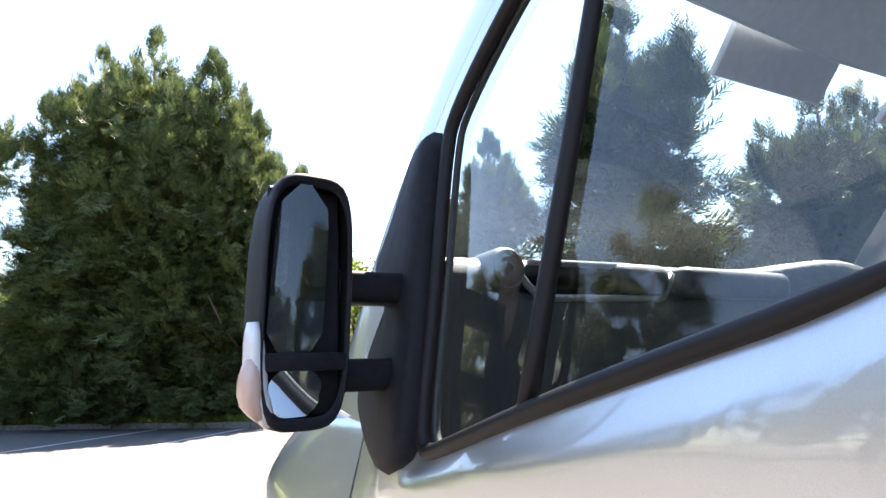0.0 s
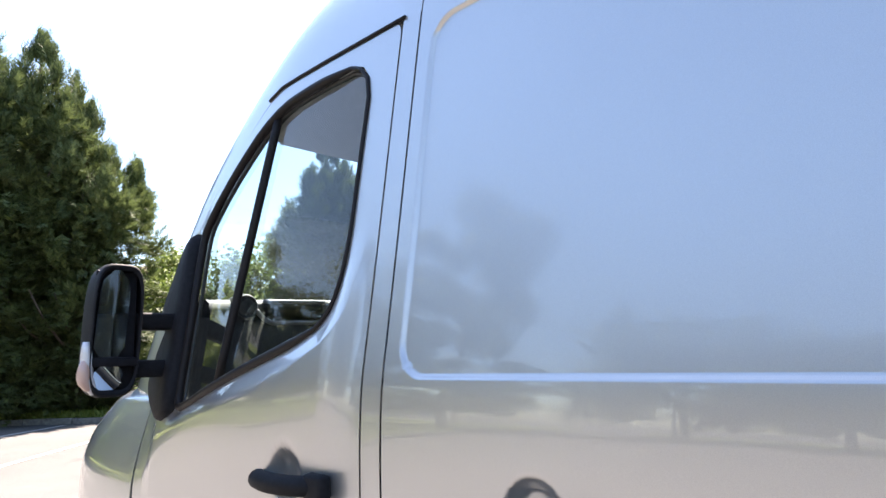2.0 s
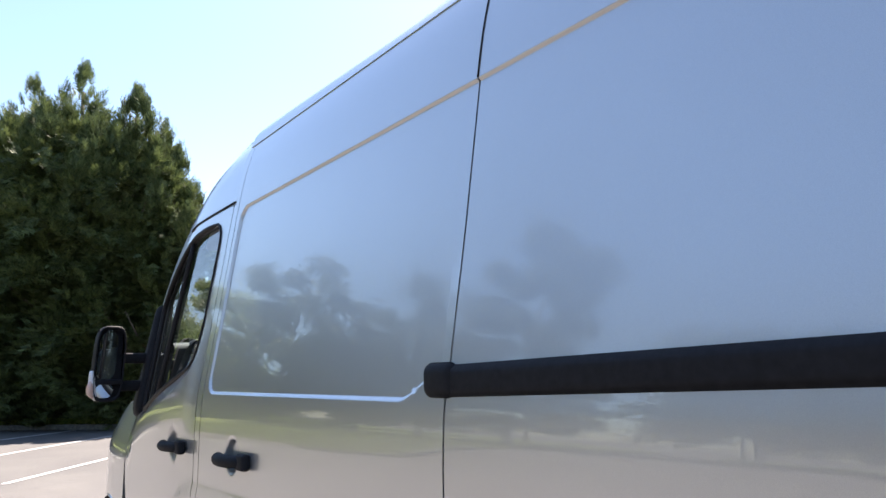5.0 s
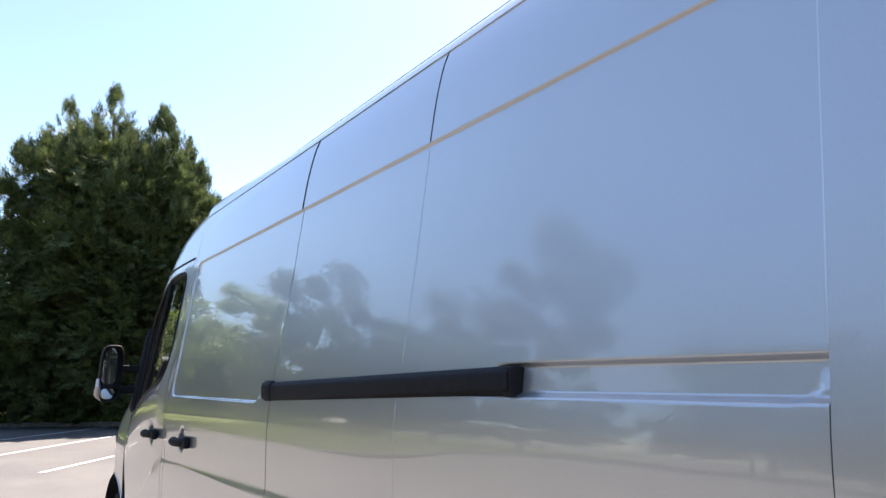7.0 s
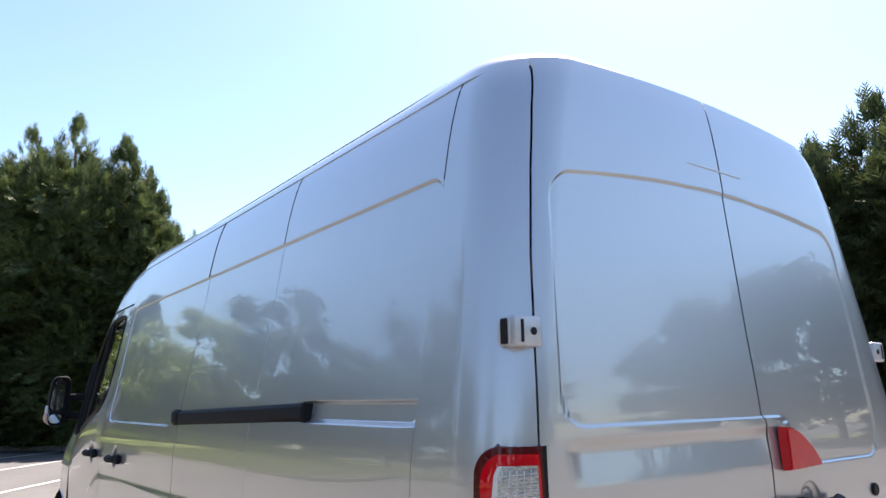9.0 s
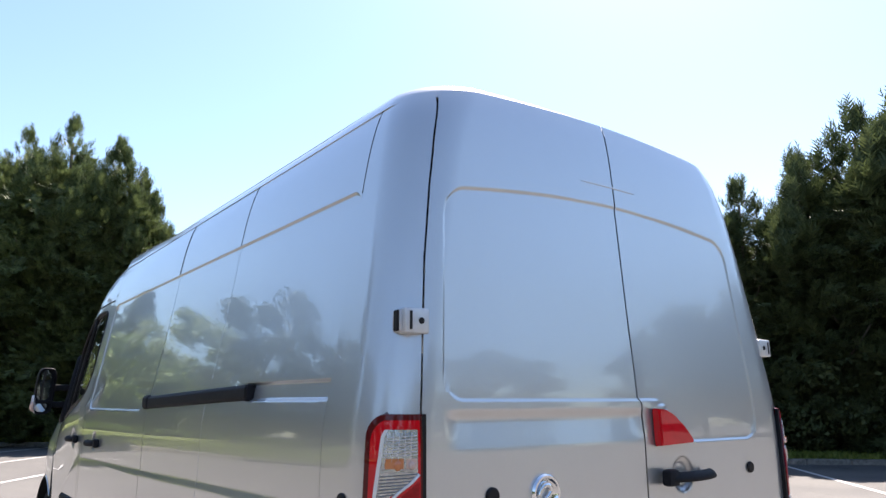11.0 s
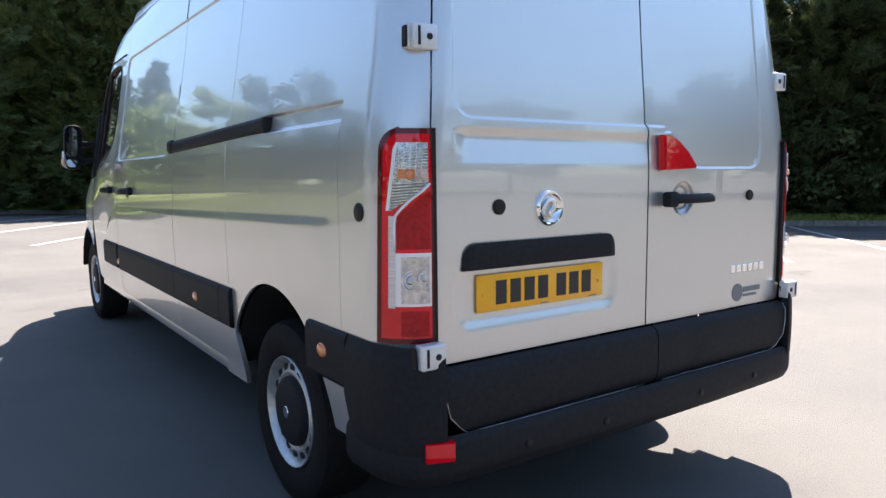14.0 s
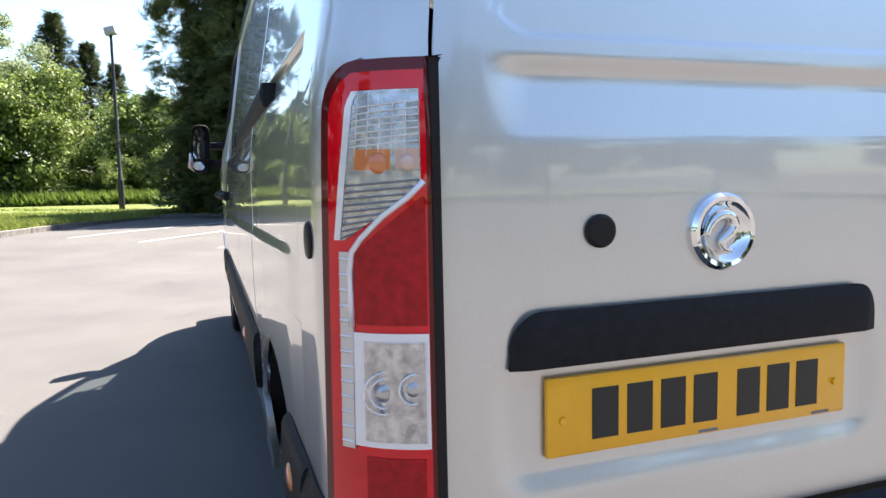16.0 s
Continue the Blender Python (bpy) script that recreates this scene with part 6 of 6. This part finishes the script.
def dash():
    """Dashboard: a high swept top with an open shelf before the passenger."""
    prof = [(5.26, 1.30), (5.16, 1.43), (5.08, 1.53), (5.00, 1.585), (4.94, 1.60), (4.87, 1.598), (4.845, 1.585), (4.84, 1.565), (4.90, 1.560), (4.93, 1.535), (4.84, 1.522), (4.825, 1.505), (4.83, 1.43), (4.86, 1.30), (4.86, 1.0), (4.95, 0.55)]
    rows = []
    for t in np.linspace(0, 1, 44):
        x = 0.20 + (W - 0.40) * t
        c = math.sin(math.pi * t)
        open_ = float(smooth01((x - 0.36) / 0.06) * smooth01((0.84 - x) / 0.05))
        hump = 0.05 * math.exp(-((x - 1.5) / 0.26) ** 2)
        row = []
        for k, (y, z) in enumerate(prof):
            yy = y
            if k in (8, 9):
                yy = 4.835 + (y - 4.835) * open_
            row.append((x, yy + 0.05 * c * (z > 0.9) - (0.04 * math.exp(-((x - 1.5) / 0.3) ** 2) if z > 0.9 else 0), z + (hump if z > 1.45 else 0) + 0.02 * c * (z > 1.45)))
        rows.append(row)
    d = patch("dashboard", np.array(rows), TRIM, van, "dark grey dashboard with an open shelf", skirt=0)
    for k in (False, True):
        plan = [(float(flank(y, 1.4)) + 0.030, y) for y in (4.79, 4.88, 4.98, 5.08)] + [(0.34, 5.10), (0.34, 4.86), (0.24, 4.80)]
        if k:
            plan = [(W - x, y) for x, y in plan]
        bm = bmesh.new()
        lo, mid, up = ([bm.verts.new((x, y, z + (0.0 if z < 1.5 else 0.10 * max(0.0, y - 4.9)))) for x, y in plan] for z in (0.50, 1.50, 1.535))
        for u, w in ((lo, mid), (mid, up)):
            for i in range(len(plan)):
                bm.faces.new((u[i], u[(i + 1) % len(plan)], w[(i + 1) % len(plan)], w[i]))
        bm.faces.new(up)
        part("dash_end", bm, TRIM, d, "dark end of the dashboard by the door", smooth=False)
    bow = lambda x: 0.05 * math.sin(math.pi * (x - 0.20) / (W - 0.40))
    lift = lambda x: 0.02 * math.sin(math.pi * (x - 0.20) / (W - 0.40))
    # lip and edge in the paler tone, as rims that catch the sun
    lip = [(x, 4.828 + bow(x), 1.516 + lift(x) + 0.075 * max(0, (0.44 - x) / 0.10) ** 2 + 0.060 * max(0, (x - 0.78) / 0.05) ** 2) for x in np.linspace(0.36, 0.83, 26)]
    tube("shelf_lip", lip, 0.008, DASH_SUNLIT, d, "shelf lip coloured pale as if sunlit", segs=8)
    lip = [(x, 4.842 + bow(x), 1.590 + lift(x)) for x in np.linspace(0.40, 0.70, 14)]
    tube("shelf_edge", lip, 0.007, DASH_SUNLIT, d, segs=8)
    bm = bmesh.new()
    box(bm, 0.64, 0.81, 4.85, 4.97, 1.545, 1.612, 0.030, 4)
    part("shelf_bin", bm, TRIM, d)
    bm = bmesh.new()
    box(bm, 0.845, 1.25, 4.84, 5.00, 1.54, 1.612, 0.025, 3)
    part("centre_hood", bm, TRIM, d)
    bm = bmesh.new()
    lathe(bm, [(0.040, 0.06), (0.043, -0.004), (0.041, -0.016), (0.037, -0.021), (0.034, -0.014), (0.029, -0.014), (0.023, -0.022), (0.010, -0.023), (0.009, -0.016), (0, -0.016)], 32, 'Y', (0.318, 4.84, 1.575))
    part("air_vent", bm, TRIM, d, "round ball air vent")
    c, R = Vector((1.50, 4.60, 1.42)), 0.19
    up, rt = Vector((0, 0.50, 0.866)), Vector((1, 0, 0))
    tube("steering_wheel", [c + (rt * math.cos(a) + up * math.sin(a)) * R for a in np.linspace(0, 2 * math.pi, 33)[:-1]], 0.016, SEAL, d, "black steering wheel", closed=True)
    bm = bmesh.new()
    box(bm, 1.41, 1.59, 4.60, 4.84, 1.34, 1.46, 0.03, 3)
    part("steering_hub", bm, SEAL, d)


dash()
prof = [(3.74, 2.36), (4.05, 2.36), (4.22, 2.345), (4.34, 2.27), (4.45, 2.155), (4.545, 2.058), (4.562, 2.042), (4.548, 2.036), (4.45, 2.105), (4.33, 2.17), (4.15, 2.20), (3.95, 2.21), (3.74, 2.21)]
patch("headliner", np.array([[(x, y - 0.05 * abs(x - MID), z) for y, z in prof] for x in np.linspace(0.24, W - 0.24, 12)]), HEADLINER, van, "pale fabric headliner and windscreen header", skirt=0)
tube("header_lip", [(x, 4.558 - 0.05 * abs(x - MID), 2.040) for x in np.linspace(0.26, W - 0.26, 9)], 0.006, HEADLINER, van, "pale lip of the header", segs=6)
for x in (0.71, 1.34):
    bm = bmesh.new()
    box(bm, x, x + 0.37, -0.010, 0.010, -0.11, 0.02, 0.008, 2, pose(0, 4.565, 2.055, 38, 0, 0))
    part("sun_visor", bm, HEADLINER, van, "pale sun visor folded down")
